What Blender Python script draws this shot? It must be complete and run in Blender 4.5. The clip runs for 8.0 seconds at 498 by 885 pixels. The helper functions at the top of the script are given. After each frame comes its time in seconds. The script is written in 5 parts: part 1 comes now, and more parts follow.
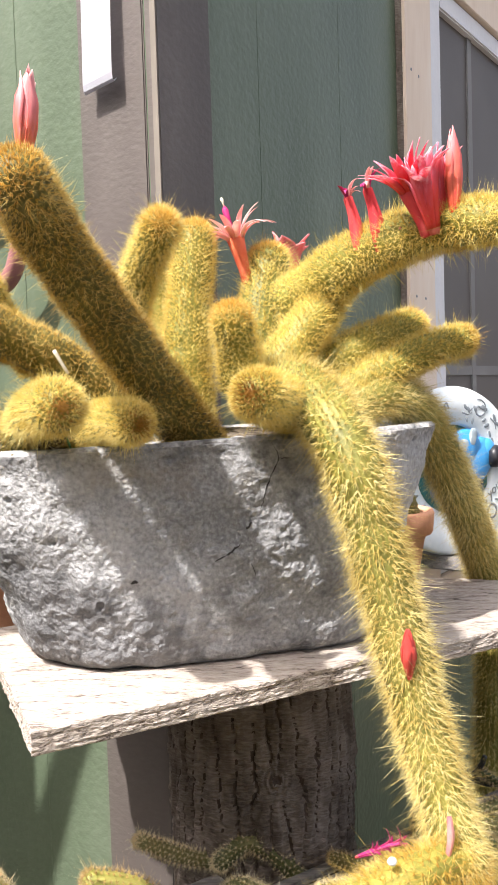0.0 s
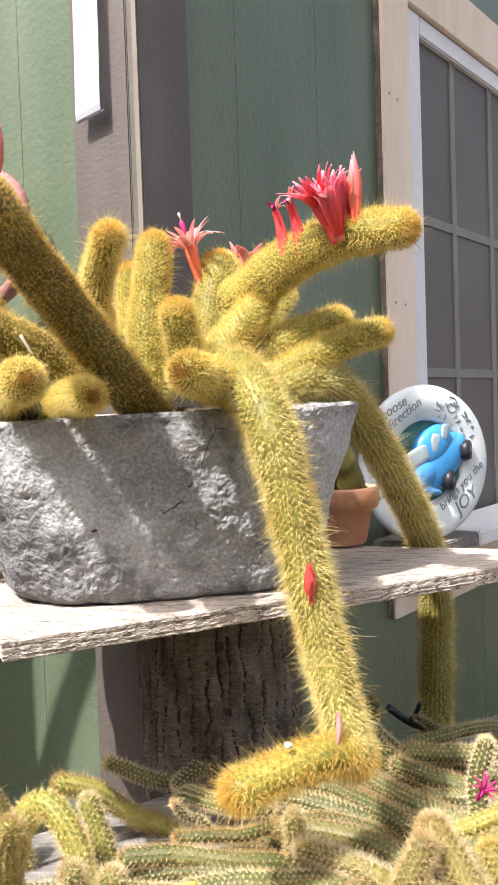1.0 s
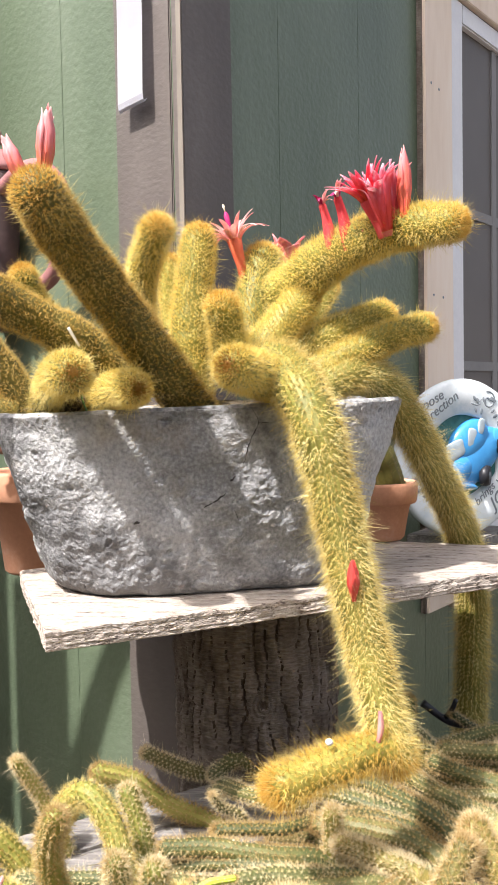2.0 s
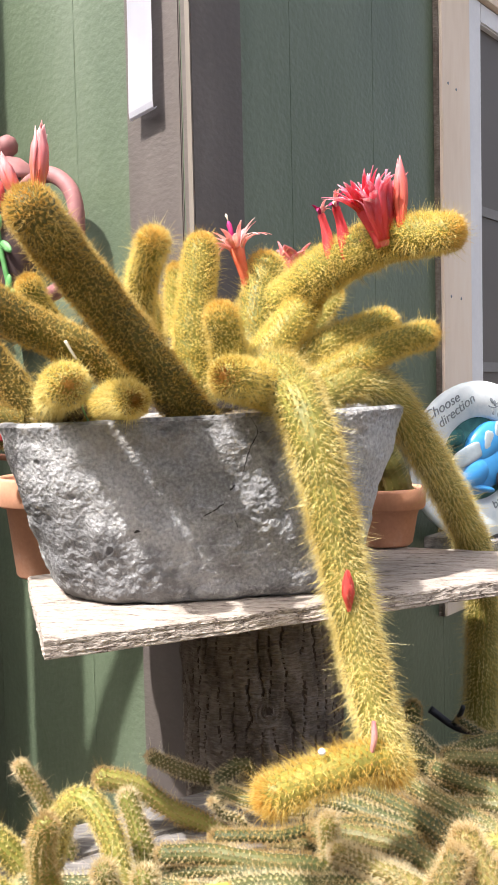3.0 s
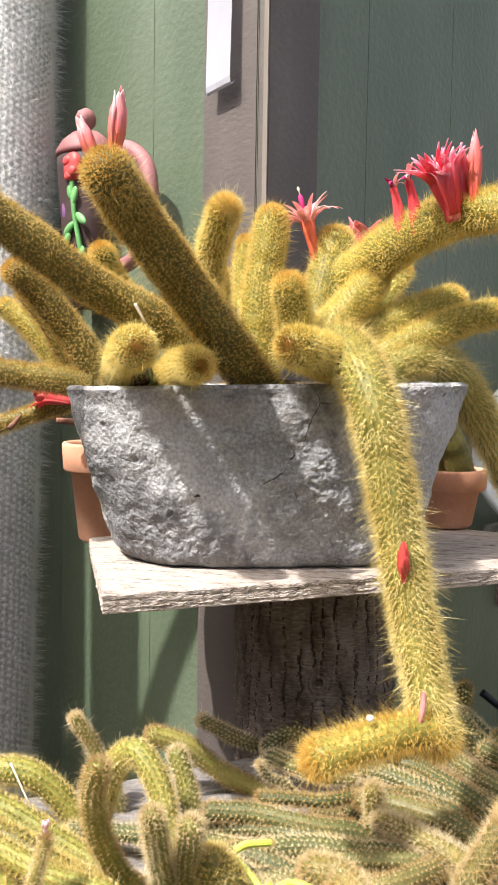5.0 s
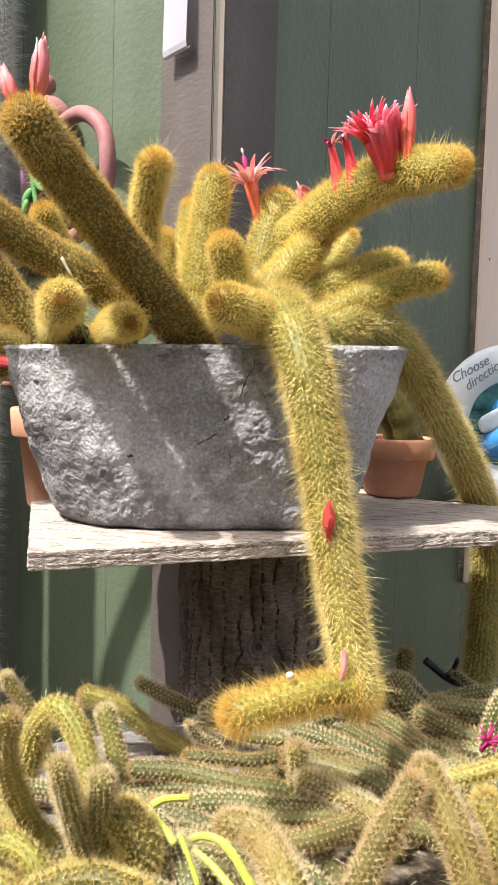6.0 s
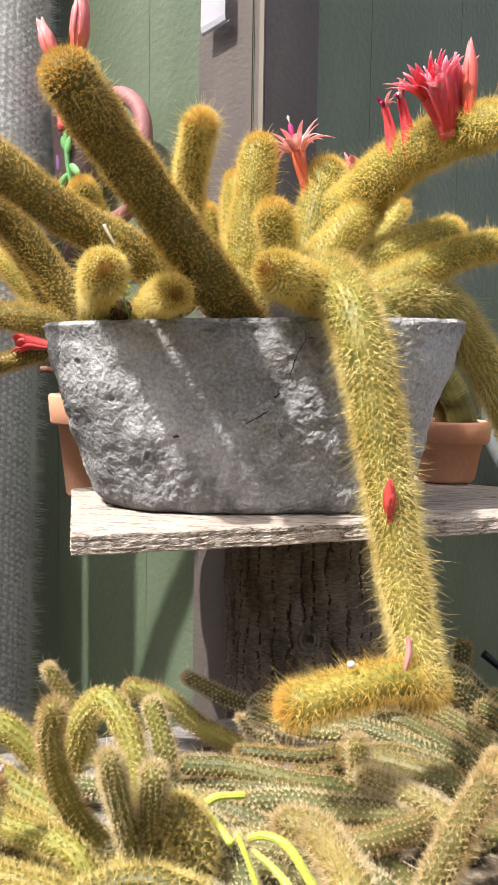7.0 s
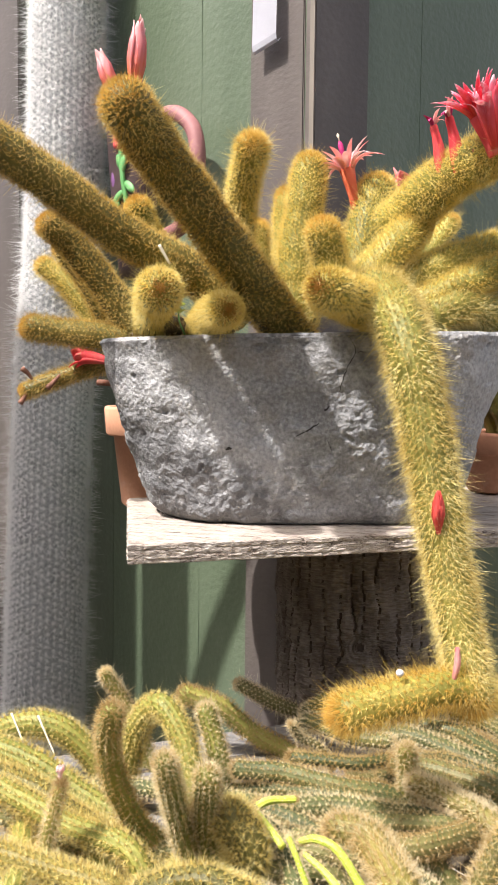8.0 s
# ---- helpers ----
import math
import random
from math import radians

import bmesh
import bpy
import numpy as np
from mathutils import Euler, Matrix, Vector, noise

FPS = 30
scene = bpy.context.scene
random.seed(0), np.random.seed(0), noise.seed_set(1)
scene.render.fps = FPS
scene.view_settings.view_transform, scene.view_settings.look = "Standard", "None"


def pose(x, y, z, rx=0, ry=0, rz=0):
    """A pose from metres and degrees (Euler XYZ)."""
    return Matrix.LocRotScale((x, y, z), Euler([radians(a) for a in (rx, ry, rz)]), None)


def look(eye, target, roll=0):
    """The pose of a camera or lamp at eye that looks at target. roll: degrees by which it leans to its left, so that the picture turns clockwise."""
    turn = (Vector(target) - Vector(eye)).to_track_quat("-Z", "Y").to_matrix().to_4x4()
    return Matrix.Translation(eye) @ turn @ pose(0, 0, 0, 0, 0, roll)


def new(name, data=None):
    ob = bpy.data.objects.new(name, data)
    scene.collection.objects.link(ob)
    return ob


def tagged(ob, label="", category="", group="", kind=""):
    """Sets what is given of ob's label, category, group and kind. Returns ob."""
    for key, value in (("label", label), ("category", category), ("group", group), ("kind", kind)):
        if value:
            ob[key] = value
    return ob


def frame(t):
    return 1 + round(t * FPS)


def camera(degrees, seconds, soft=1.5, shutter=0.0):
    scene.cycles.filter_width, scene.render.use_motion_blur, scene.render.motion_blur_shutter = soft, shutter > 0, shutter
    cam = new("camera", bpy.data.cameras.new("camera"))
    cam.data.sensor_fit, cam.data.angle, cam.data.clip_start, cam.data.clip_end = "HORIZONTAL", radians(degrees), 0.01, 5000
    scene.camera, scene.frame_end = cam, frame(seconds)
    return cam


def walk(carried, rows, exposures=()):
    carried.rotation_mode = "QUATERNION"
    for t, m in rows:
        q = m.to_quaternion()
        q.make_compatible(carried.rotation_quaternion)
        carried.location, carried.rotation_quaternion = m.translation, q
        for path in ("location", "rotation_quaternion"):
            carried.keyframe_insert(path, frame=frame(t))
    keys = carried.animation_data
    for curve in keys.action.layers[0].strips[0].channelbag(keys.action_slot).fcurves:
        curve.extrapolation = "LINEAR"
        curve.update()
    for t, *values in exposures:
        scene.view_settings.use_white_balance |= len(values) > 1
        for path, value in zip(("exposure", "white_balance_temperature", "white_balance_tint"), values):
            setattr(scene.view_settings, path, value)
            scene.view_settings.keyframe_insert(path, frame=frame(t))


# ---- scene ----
cam = camera(30.6, 8.0, soft=0.9)
PATH = [
    (0, (0.012, 0.044, 1.051), (-0.016, 2.041, 0.933), -1.8),
    (0.5, (0.074, -0.051, 1.044), (0.016, 1.946, 0.954), -2.1),
    (1, (0.106, -0.113, 1.014), (0.011, 1.883, 0.93), -1.9),
    (1.5, (0.09, -0.107, 0.986), (-0.041, 1.886, 0.896), -1.7),
    (1.7, (0.084, -0.109, 1.006), (-0.055, 1.884, 0.905), -1.3),
    (3, (0.124, -0.114, 1.033), (-0.1, 1.87, 0.92), -1.3),
    (3.5, (0.119, -0.119, 1.021), (-0.161, 1.859, 0.91), -1.0),
    (4, (0.119, -0.121, 1.017), (-0.215, 1.848, 0.904), -0.6),
    (5.5, (0.143, -0.126, 1.009), (-0.206, 1.837, 0.849), 1.4),
    (6, (0.184, -0.112, 0.99), (-0.151, 1.852, 0.817), 1.6),
    (6.5, (0.166, -0.092, 0.984), (-0.191, 1.868, 0.813), 1.3),
    (7, (0.157, -0.069, 0.962), (-0.247, 1.883, 0.792), 0.9),
    (7.5, (0.152, -0.079, 0.968), (-0.305, 1.861, 0.807), 0.6),
    (8, (0.162, -0.09, 0.968), (-0.352, 1.836, 0.814), 0.6),
]

EXPOSURES = [(0.0, 1.08, 6560, 13), (1.5, 1.05, 6540, 13), (3.5, 1.00, 6560, 13), (5.5, 0.88, 6600, 13), (8.0, 0.79, 6600, 13)]
walk(cam, [(t, look(eye, target, roll)) for t, eye, target, roll in PATH], EXPOSURES)

# ---- daylight ----
SUN = Vector((-0.690, -0.752, 1.50)).normalized()      # towards the sun
world = bpy.data.worlds.new("sky")
scene.world = world
world.use_nodes = True
_n = world.node_tree.nodes
_sky = _n.new("ShaderNodeTexSky")
_sky.sky_type, _sky.sun_disc = "NISHITA", False
_sky.dust_density, _sky.ozone_density, _sky.air_density = 5.0, 0.6, 0.9
_sky.sun_elevation, _sky.sun_rotation = math.asin(SUN.z), math.atan2(SUN.x, SUN.y)
_haze = _n.new("ShaderNodeHueSaturation")
_haze.inputs["Saturation"].default_value = 0.55
world.node_tree.links.new(_sky.outputs[0], _haze.inputs["Color"])
world.node_tree.links.new(_haze.outputs[0], _n["Background"].inputs[0])
_n["Background"].inputs[1].default_value = 0.15
sun = new("sun", bpy.data.lights.new("sun", "SUN"))
sun.data.energy, sun.data.angle, sun.data.color = 4.2, radians(0.6), (1.0, 0.975, 0.94)
sun.matrix_world = look(SUN * 10, (0, 0, 0))


# ---- materials ----
def material(name, stops, scale=12.0, stretch=(1, 1, 1), rough=0.75, bump=0.3, bump_scale=90.0, metal=0.0,
             fine=0.35, detail=6.0, spec=0.4, dist=0.004, island=0.0, obrand=0.0, soft=0.0, bump_stretch=None, stain=None):
    """Two scales of noise through a colour ramp, with bump. stops: (place, (r, g, b))."""
    m = bpy.data.materials.new(name)
    m.use_nodes = True
    nt = m.node_tree
    nd, ln = nt.nodes, nt.links.new
    b = nd["Principled BSDF"]
    co = nd.new("ShaderNodeTexCoord")
    mp = nd.new("ShaderNodeMapping")
    mp.inputs["Scale"].default_value = stretch
    ln(co.outputs["Object"], mp.inputs[0])
    n1 = nd.new("ShaderNodeTexNoise")
    n1.inputs["Scale"].default_value, n1.inputs["Detail"].default_value = scale, detail
    ln(mp.outputs[0], n1.inputs["Vector"])
    n2 = nd.new("ShaderNodeTexNoise")
    n2.inputs["Scale"].default_value, n2.inputs["Detail"].default_value = bump_scale, 4.0
    mp2 = nd.new("ShaderNodeMapping")
    mp2.inputs["Scale"].default_value = bump_stretch or stretch
    ln(co.outputs["Object"], mp2.inputs[0])
    ln(mp2.outputs[0], n2.inputs["Vector"])
    mix = nd.new("ShaderNodeMath")
    mix.operation = "MULTIPLY_ADD"
    mix.inputs[1].default_value = fine
    sub = nd.new("ShaderNodeMath")
    sub.operation = "SUBTRACT"
    sub.inputs[1].default_value = 0.5
    ln(n2.outputs[0], sub.inputs[0])
    ln(sub.outputs[0], mix.inputs[0])
    ln(n1.outputs[0], mix.inputs[2])
    fac = mix.outputs[0]
    for amount, kind in ((island, "ShaderNodeNewGeometry"), (obrand, "ShaderNodeObjectInfo")):
        if amount:
            g = nd.new(kind)
            a = nd.new("ShaderNodeMath")
            a.operation = "MULTIPLY_ADD"
            a.inputs[1].default_value = amount
            s2 = nd.new("ShaderNodeMath")
            s2.operation = "SUBTRACT"
            s2.inputs[1].default_value = 0.5
            ln(g.outputs["Random Per Island" if kind.endswith("Geometry") else "Random"], s2.inputs[0])
            ln(s2.outputs[0], a.inputs[0])
            ln(fac, a.inputs[2])
            fac = a.outputs[0]
    ramp = nd.new("ShaderNodeValToRGB")
    el = ramp.color_ramp.elements
    while len(el) < len(stops):
        el.new(0.5)
    for e, (p, c) in zip(el, stops):
        e.position, e.color = p, (*c, 1)
    ln(fac, ramp.inputs[0])
    colour = ramp.outputs[0]
    for tint, s_scale, lo, hi, amount in stain or ():        # blotches of another colour, each with a shape of its own
        sn = nd.new("ShaderNodeTexNoise")
        sn.inputs["Scale"].default_value, sn.inputs["Detail"].default_value, sn.inputs["Roughness"].default_value = s_scale, 8.0, 0.65
        ln(mp.outputs[0], sn.inputs["Vector"])
        rg = nd.new("ShaderNodeMapRange")
        rg.inputs["From Min"].default_value, rg.inputs["From Max"].default_value, rg.inputs["To Max"].default_value = lo, hi, amount
        ln(sn.outputs[0], rg.inputs["Value"])
        mx = nd.new("ShaderNodeMix")
        mx.data_type = "RGBA"
        ln(rg.outputs[0], mx.inputs[0])
        ln(colour, mx.inputs[6])
        mx.inputs[7].default_value = (*tint, 1)
        colour = mx.outputs[2]
    ln(colour, b.inputs["Base Color"])
    b.inputs["Roughness"].default_value, b.inputs["Metallic"].default_value = rough, metal
    b.inputs["Specular IOR Level"].default_value = spec
    if bump:
        bp = nd.new("ShaderNodeBump")
        bp.inputs["Strength"].default_value, bp.inputs["Distance"].default_value = bump, dist
        ln(mix.outputs[0], bp.inputs["Height"])
        ln(bp.outputs[0], b.inputs["Normal"])
    if soft:
        tr = nd.new("ShaderNodeBsdfTranslucent")
        ln(colour, tr.inputs[0])
        ms = nd.new("ShaderNodeMixShader")
        ms.inputs[0].default_value = soft
        ln(b.outputs[0], ms.inputs[1])
        ln(tr.outputs[0], ms.inputs[2])
        ln(ms.outputs[0], nd["Material Output"].inputs[0])
    return m


CONCRETE = material("concrete", [(0.30, (0.19, 0.19, 0.192)), (0.45, (0.31, 0.31, 0.31)), (0.58, (0.43, 0.43, 0.427)), (0.72, (0.54, 0.54, 0.532))], 7, rough=0.78, bump=1.0, bump_scale=260, fine=0.6, spec=0.38, dist=0.0042, detail=10.0,
                    stain=[((0.10, 0.10, 0.102), 9, 0.52, 0.63, 0.8), ((0.32, 0.265, 0.20), 13, 0.57, 0.70, 0.5), ((0.62, 0.635, 0.65), 19, 0.59, 0.71, 0.65), ((0.12, 0.118, 0.115), 55, 0.60, 0.72, 0.6)])
# near-black that stands for the shade inside the planter's cracks and pits
CRACK_SHADE = material("crack_shade", [(0.3, (0.030, 0.028, 0.026)), (0.7, (0.07, 0.065, 0.06))], 80, rough=1.0, bump=0.3, spec=0.05)
RIM = material("worn_concrete", [(0.30, (0.12, 0.12, 0.12)), (0.46, (0.28, 0.28, 0.28)), (0.62, (0.46, 0.455, 0.45))], 24, rough=0.9, bump=1.0, bump_scale=190, fine=0.6, spec=0.2, dist=0.005)
GREEN = material("green_paint", [(0.3, (0.090, 0.120, 0.074)), (0.55, (0.115, 0.149, 0.096)), (0.75, (0.146, 0.181, 0.124))], 5, (1, 1, 0.3), rough=0.34, bump=1.0, bump_scale=85, bump_stretch=(1, 1, 1.1), fine=0.3, dist=0.005, detail=8.0)
BEAD = material("bare_wood_edge", [(0.3, (0.19, 0.165, 0.135)), (0.7, (0.26, 0.225, 0.185))], 8, (1, 1, 0.2), rough=0.7, bump=0.2)
GREY = material("grey_paint", [(0.3, (0.092, 0.078, 0.069)), (0.6, (0.122, 0.104, 0.093)), (0.8, (0.160, 0.139, 0.126))], 7, (1, 1, 0.3), rough=0.5, bump=1.0, bump_scale=85, bump_stretch=(1, 1, 1.6), fine=0.3, dist=0.003)
TAN = material("tan_paint", [(0.3, (0.72, 0.585, 0.46)), (0.6, (0.82, 0.69, 0.565)), (0.8, (0.86, 0.76, 0.65))], 6, (1, 1, 0.2), rough=0.7, bump=0.4, bump_scale=60)
WHITE = material("white_vinyl", [(0.3, (0.72, 0.72, 0.74)), (0.7, (0.82, 0.82, 0.83))], 8, rough=0.45, bump=0.05)
SCREEN = material("window_screen", [(0.3, (0.120, 0.109, 0.102)), (0.7, (0.155, 0.142, 0.133))], 3, rough=0.5, bump=0.05, bump_scale=400, spec=0.2)
MUNTIN = material("muntin_grey", [(0.3, (0.21, 0.205, 0.20)), (0.7, (0.26, 0.255, 0.25))], 5, rough=0.6, bump=0.0, spec=0.15)
BOARD = material("weathered_board", [(0.27, (0.14, 0.112, 0.095)), (0.38, (0.38, 0.32, 0.272)), (0.55, (0.49, 0.425, 0.365)), (0.75, (0.58, 0.52, 0.465))], 14, (2.0, 7, 7), rough=0.9, bump=0.8, bump_scale=130, bump_stretch=(1, 3.5, 5), fine=0.9, spec=0.12)
PLANK = material("grey_plank", [(0.3, (0.13, 0.12, 0.115)), (0.6, (0.25, 0.235, 0.22)), (0.8, (0.33, 0.31, 0.29))], 14, (1, 8, 8), rough=0.9, bump=0.6, bump_scale=60, fine=0.7, spec=0.15)
# kept dark so the unseen fences bounce little light onto the shed
FENCE_WOOD = material("dark_fence_wood", [(0.3, (0.055, 0.047, 0.041)), (0.6, (0.10, 0.086, 0.076)), (0.8, (0.15, 0.13, 0.115))], 14, (8, 8, 1), rough=0.9, bump=0.6, bump_scale=60, fine=0.7, spec=0.15)
BARK = material("bark", [(0.30, (0.115, 0.092, 0.074)), (0.5, (0.190, 0.155, 0.128)), (0.72, (0.295, 0.252, 0.216))], 42, (1, 1, 0.4), rough=0.95, bump=1.0, bump_scale=170, bump_stretch=(0.6, 0.6, 3.0), fine=0.6, spec=0.1, detail=8.0, dist=0.005)
# dark inner bark that also paints the shade inside cracks and hollows
FISSURE_SHADE = material("bark_fissure_shade", [(0.3, (0.075, 0.058, 0.046)), (0.7, (0.14, 0.11, 0.09))], 60, rough=1.0, bump=0.4, spec=0.05)
TERRACOTTA = material("terracotta", [(0.3, (0.58, 0.285, 0.175)), (0.6, (0.70, 0.36, 0.225)), (0.8, (0.76, 0.45, 0.31))], 10, rough=0.8, bump=0.15, bump_scale=200, spec=0.25, stain=[((0.72, 0.60, 0.50), 16, 0.60, 0.74, 0.45)])
SKIN = material("cactus_skin", [(0.25, (0.13, 0.142, 0.026)), (0.5, (0.205, 0.2, 0.036)), (0.75, (0.29, 0.262, 0.052))], 30, rough=0.55, bump=0.3, bump_scale=200, obrand=0.35)
HANG_SKIN = material("hanging_skin", [(0.25, (0.14, 0.142, 0.028)), (0.5, (0.205, 0.195, 0.038)), (0.75, (0.285, 0.255, 0.054))], 30, rough=0.55, bump=0.3, bump_scale=200, obrand=0.2)
# olive and yellow copies of the skin also carry the stems' shade and sun
OLIVE_SKIN = material("olive_skin", [(0.25, (0.1, 0.092, 0.022)), (0.5, (0.155, 0.135, 0.03)), (0.75, (0.23, 0.19, 0.045))], 30, rough=0.55, bump=0.3, bump_scale=200, obrand=0.35)
YELLOW_SKIN = material("yellow_skin", [(0.25, (0.2, 0.215, 0.04)), (0.5, (0.3, 0.295, 0.058)), (0.75, (0.4, 0.375, 0.09))], 30, rough=0.55, bump=0.3, bump_scale=200, obrand=0.3)
SPINE = material("golden_spine", [(0.2, (0.60, 0.43, 0.09)), (0.5, (0.85, 0.68, 0.20)), (0.8, (0.95, 0.84, 0.40))], 18, rough=0.5, bump=0, island=0.6, fine=0.1, soft=0.4)
BROWN_SPINE = material("amber_spine", [(0.2, (0.40, 0.25, 0.05)), (0.5, (0.66, 0.46, 0.12)), (0.8, (0.88, 0.71, 0.30))], 18, rough=0.5, bump=0, island=0.75, fine=0.1, soft=0.45)
STRAW_SPINE = material("straw_spine", [(0.2, (0.50, 0.36, 0.10)), (0.5, (0.76, 0.62, 0.21)), (0.8, (0.92, 0.83, 0.44))], 18, rough=0.5, bump=0, island=0.7, fine=0.1, soft=0.35)
AMBER_SPINE = material("orange_spine", [(0.2, (0.56, 0.33, 0.055)), (0.5, (0.80, 0.57, 0.14)), (0.8, (0.92, 0.78, 0.33))], 18, rough=0.5, bump=0, island=0.6, fine=0.1, soft=0.4)
TIP_SPINE = material("tip_spine", [(0.2, (0.46, 0.22, 0.03)), (0.5, (0.70, 0.42, 0.075)), (0.8, (0.86, 0.64, 0.19))], 18, rough=0.5, bump=0, island=0.5, fine=0.1, soft=0.4)
AREOLE = material("areole_brown", [(0.3, (0.16, 0.085, 0.025)), (0.7, (0.30, 0.18, 0.06))], 40, rough=0.9, bump=0)
AREOLE_PALE = material("areole_cream", [(0.3, (0.50, 0.40, 0.20)), (0.7, (0.78, 0.70, 0.48))], 300, rough=0.9, bump=0, detail=2.0)
AREOLE_GOLD = material("areole_gold", [(0.3, (0.34, 0.22, 0.05)), (0.7, (0.58, 0.42, 0.12))], 300, rough=0.9, bump=0, detail=2.0)
AREOLE_WOOL = material("areole_wool", [(0.3, (0.74, 0.74, 0.72)), (0.7, (0.90, 0.90, 0.89))], 300, rough=0.9, bump=0, detail=2.0)
CROWN_SPINE = material("crown_spine", [(0.2, (0.22, 0.09, 0.015)), (0.5, (0.40, 0.20, 0.035)), (0.8, (0.62, 0.38, 0.09))], 18, rough=0.5, bump=0, island=0.5, fine=0.1, soft=0.3)
BED_SKIN = material("trailing_skin", [(0.25, (0.066, 0.080, 0.025)), (0.5, (0.112, 0.120, 0.036)), (0.75, (0.185, 0.165, 0.055))], 24, rough=0.55, bump=0.3, bump_scale=200, obrand=0.7)
BED_YELLOW = material("trailing_yellow_skin", [(0.25, (0.16, 0.172, 0.032)), (0.5, (0.235, 0.235, 0.048)), (0.75, (0.33, 0.305, 0.075))], 30, rough=0.55, bump=0.3, bump_scale=200, obrand=0.4)
BED_SPINE = material("pale_spine", [(0.2, (0.44, 0.29, 0.11)), (0.5, (0.68, 0.53, 0.27)), (0.8, (0.86, 0.77, 0.54))], 18, rough=0.5, bump=0, island=0.6, obrand=0.55, fine=0.1, soft=0.35)
YOUNG = material("young_shoot", [(0.3, (0.36, 0.46, 0.05)), (0.7, (0.55, 0.62, 0.10))], 30, rough=0.5, bump=0.2)
WOOL = material("grey_green_skin", [(0.25, (0.30, 0.32, 0.31)), (0.55, (0.44, 0.455, 0.45)), (0.8, (0.58, 0.59, 0.585))], 40, rough=0.9, bump=0.4, bump_scale=200, fine=0.7)
HAIR = material("white_hair", [(0.2, (0.82, 0.81, 0.79)), (0.8, (0.95, 0.94, 0.93))], 18, rough=0.6, bump=0, island=0.4, soft=0.5)
RED = material("flower_red", [(0.25, (0.66, 0.05, 0.07)), (0.5, (0.80, 0.09, 0.10)), (0.75, (0.88, 0.22, 0.20))], 45, (1, 1, 0.35), rough=0.5, bump=0.15, bump_scale=120, soft=0.35, obrand=0.35)
CORAL = material("flower_coral", [(0.25, (0.80, 0.13, 0.065)), (0.6, (0.88, 0.24, 0.12))], 40, rough=0.5, bump=0.1, soft=0.3)
BUD_RED = material("bud_red", [(0.25, (0.50, 0.035, 0.035)), (0.6, (0.72, 0.095, 0.075))], 60, (1, 1, 0.3), rough=0.5, bump=0.2, soft=0.25)
PINK = material("petal_pink", [(0.25, (0.90, 0.38, 0.36)), (0.5, (0.94, 0.56, 0.54)), (0.75, (0.96, 0.76, 0.74))], 60, rough=0.5, bump=0.1, soft=0.45, obrand=0.3)
MAGENTA = material("petal_magenta", [(0.3, (0.45, 0.02, 0.14)), (0.7, (0.68, 0.06, 0.26))], 60, rough=0.5, bump=0.1, soft=0.3)
DUSTY = material("petal_dusty_rose", [(0.3, (0.52, 0.16, 0.17)), (0.7, (0.78, 0.42, 0.38))], 90, (1, 1, 0.4), rough=0.6, bump=0.2, soft=0.3)
SOIL = material("potting_soil", [(0.3, (0.05, 0.04, 0.03)), (0.6, (0.13, 0.105, 0.075)), (0.8, (0.30, 0.26, 0.20))], 60, rough=1.0, bump=0.8, bump_scale=220, spec=0.05)
LITTER = material("dry_litter", [(0.3, (0.035, 0.028, 0.020)), (0.55, (0.10, 0.08, 0.056)), (0.8, (0.28, 0.24, 0.18))], 45, rough=1.0, bump=0.8, bump_scale=160, spec=0.05, fine=0.7)
GROUND = material("dirt", [(0.3, (0.070, 0.058, 0.045)), (0.7, (0.110, 0.092, 0.072))], 4, rough=1.0, bump=0.6, bump_scale=50, spec=0.05)
CLAY = material("brown_clay", [(0.3, (0.045, 0.026, 0.025)), (0.6, (0.075, 0.045, 0.043)), (0.8, (0.11, 0.070, 0.066))], 14, rough=0.65, bump=0.2)
MAUVE = material("mauve_clay", [(0.3, (0.25, 0.10, 0.10)), (0.6, (0.35, 0.155, 0.15)), (0.8, (0.43, 0.22, 0.21))], 14, rough=0.6, bump=0.2)
LEAF = material("painted_leaf", [(0.3, (0.10, 0.32, 0.09)), (0.7, (0.22, 0.50, 0.19))], 20, rough=0.5, bump=0.1)
ROSE = material("painted_rose", [(0.3, (0.55, 0.05, 0.05)), (0.7, (0.72, 0.10, 0.09))], 40, rough=0.5, bump=0.3)
PURPLE = material("painted_purple", [(0.3, (0.17, 0.07, 0.20)), (0.7, (0.25, 0.12, 0.28))], 40, rough=0.5, bump=0.2)
STONE = material("pale_stone", [(0.3, (0.62, 0.69, 0.71)), (0.6, (0.74, 0.79, 0.80)), (0.8, (0.82, 0.85, 0.86))], 14, rough=0.7, bump=0.2, stain=[((0.42, 0.55, 0.60), 22, 0.55, 0.72, 0.6)])
BLUE = material("blue_paint", [(0.3, (0.03, 0.24, 0.58)), (0.7, (0.06, 0.34, 0.70))], 14, rough=0.3, bump=0.05, spec=0.6)
PALE_PANE = material("painted_pane", [(0.3, (0.30, 0.37, 0.41)), (0.7, (0.44, 0.51, 0.54))], 30, rough=0.6, bump=0.1)
TEAL = material("teal_paint", [(0.3, (0.012, 0.09, 0.085)), (0.7, (0.05, 0.20, 0.19))], 30, rough=0.5, bump=0.4)
INK = material("grey_ink", [(0.3, (0.17, 0.20, 0.22)), (0.7, (0.24, 0.27, 0.29))], 30, rough=0.7, bump=0)
BLACK = material("black_plastic", [(0.3, (0.012, 0.012, 0.014)), (0.7, (0.03, 0.03, 0.035))], 20, rough=0.4, bump=0.1)
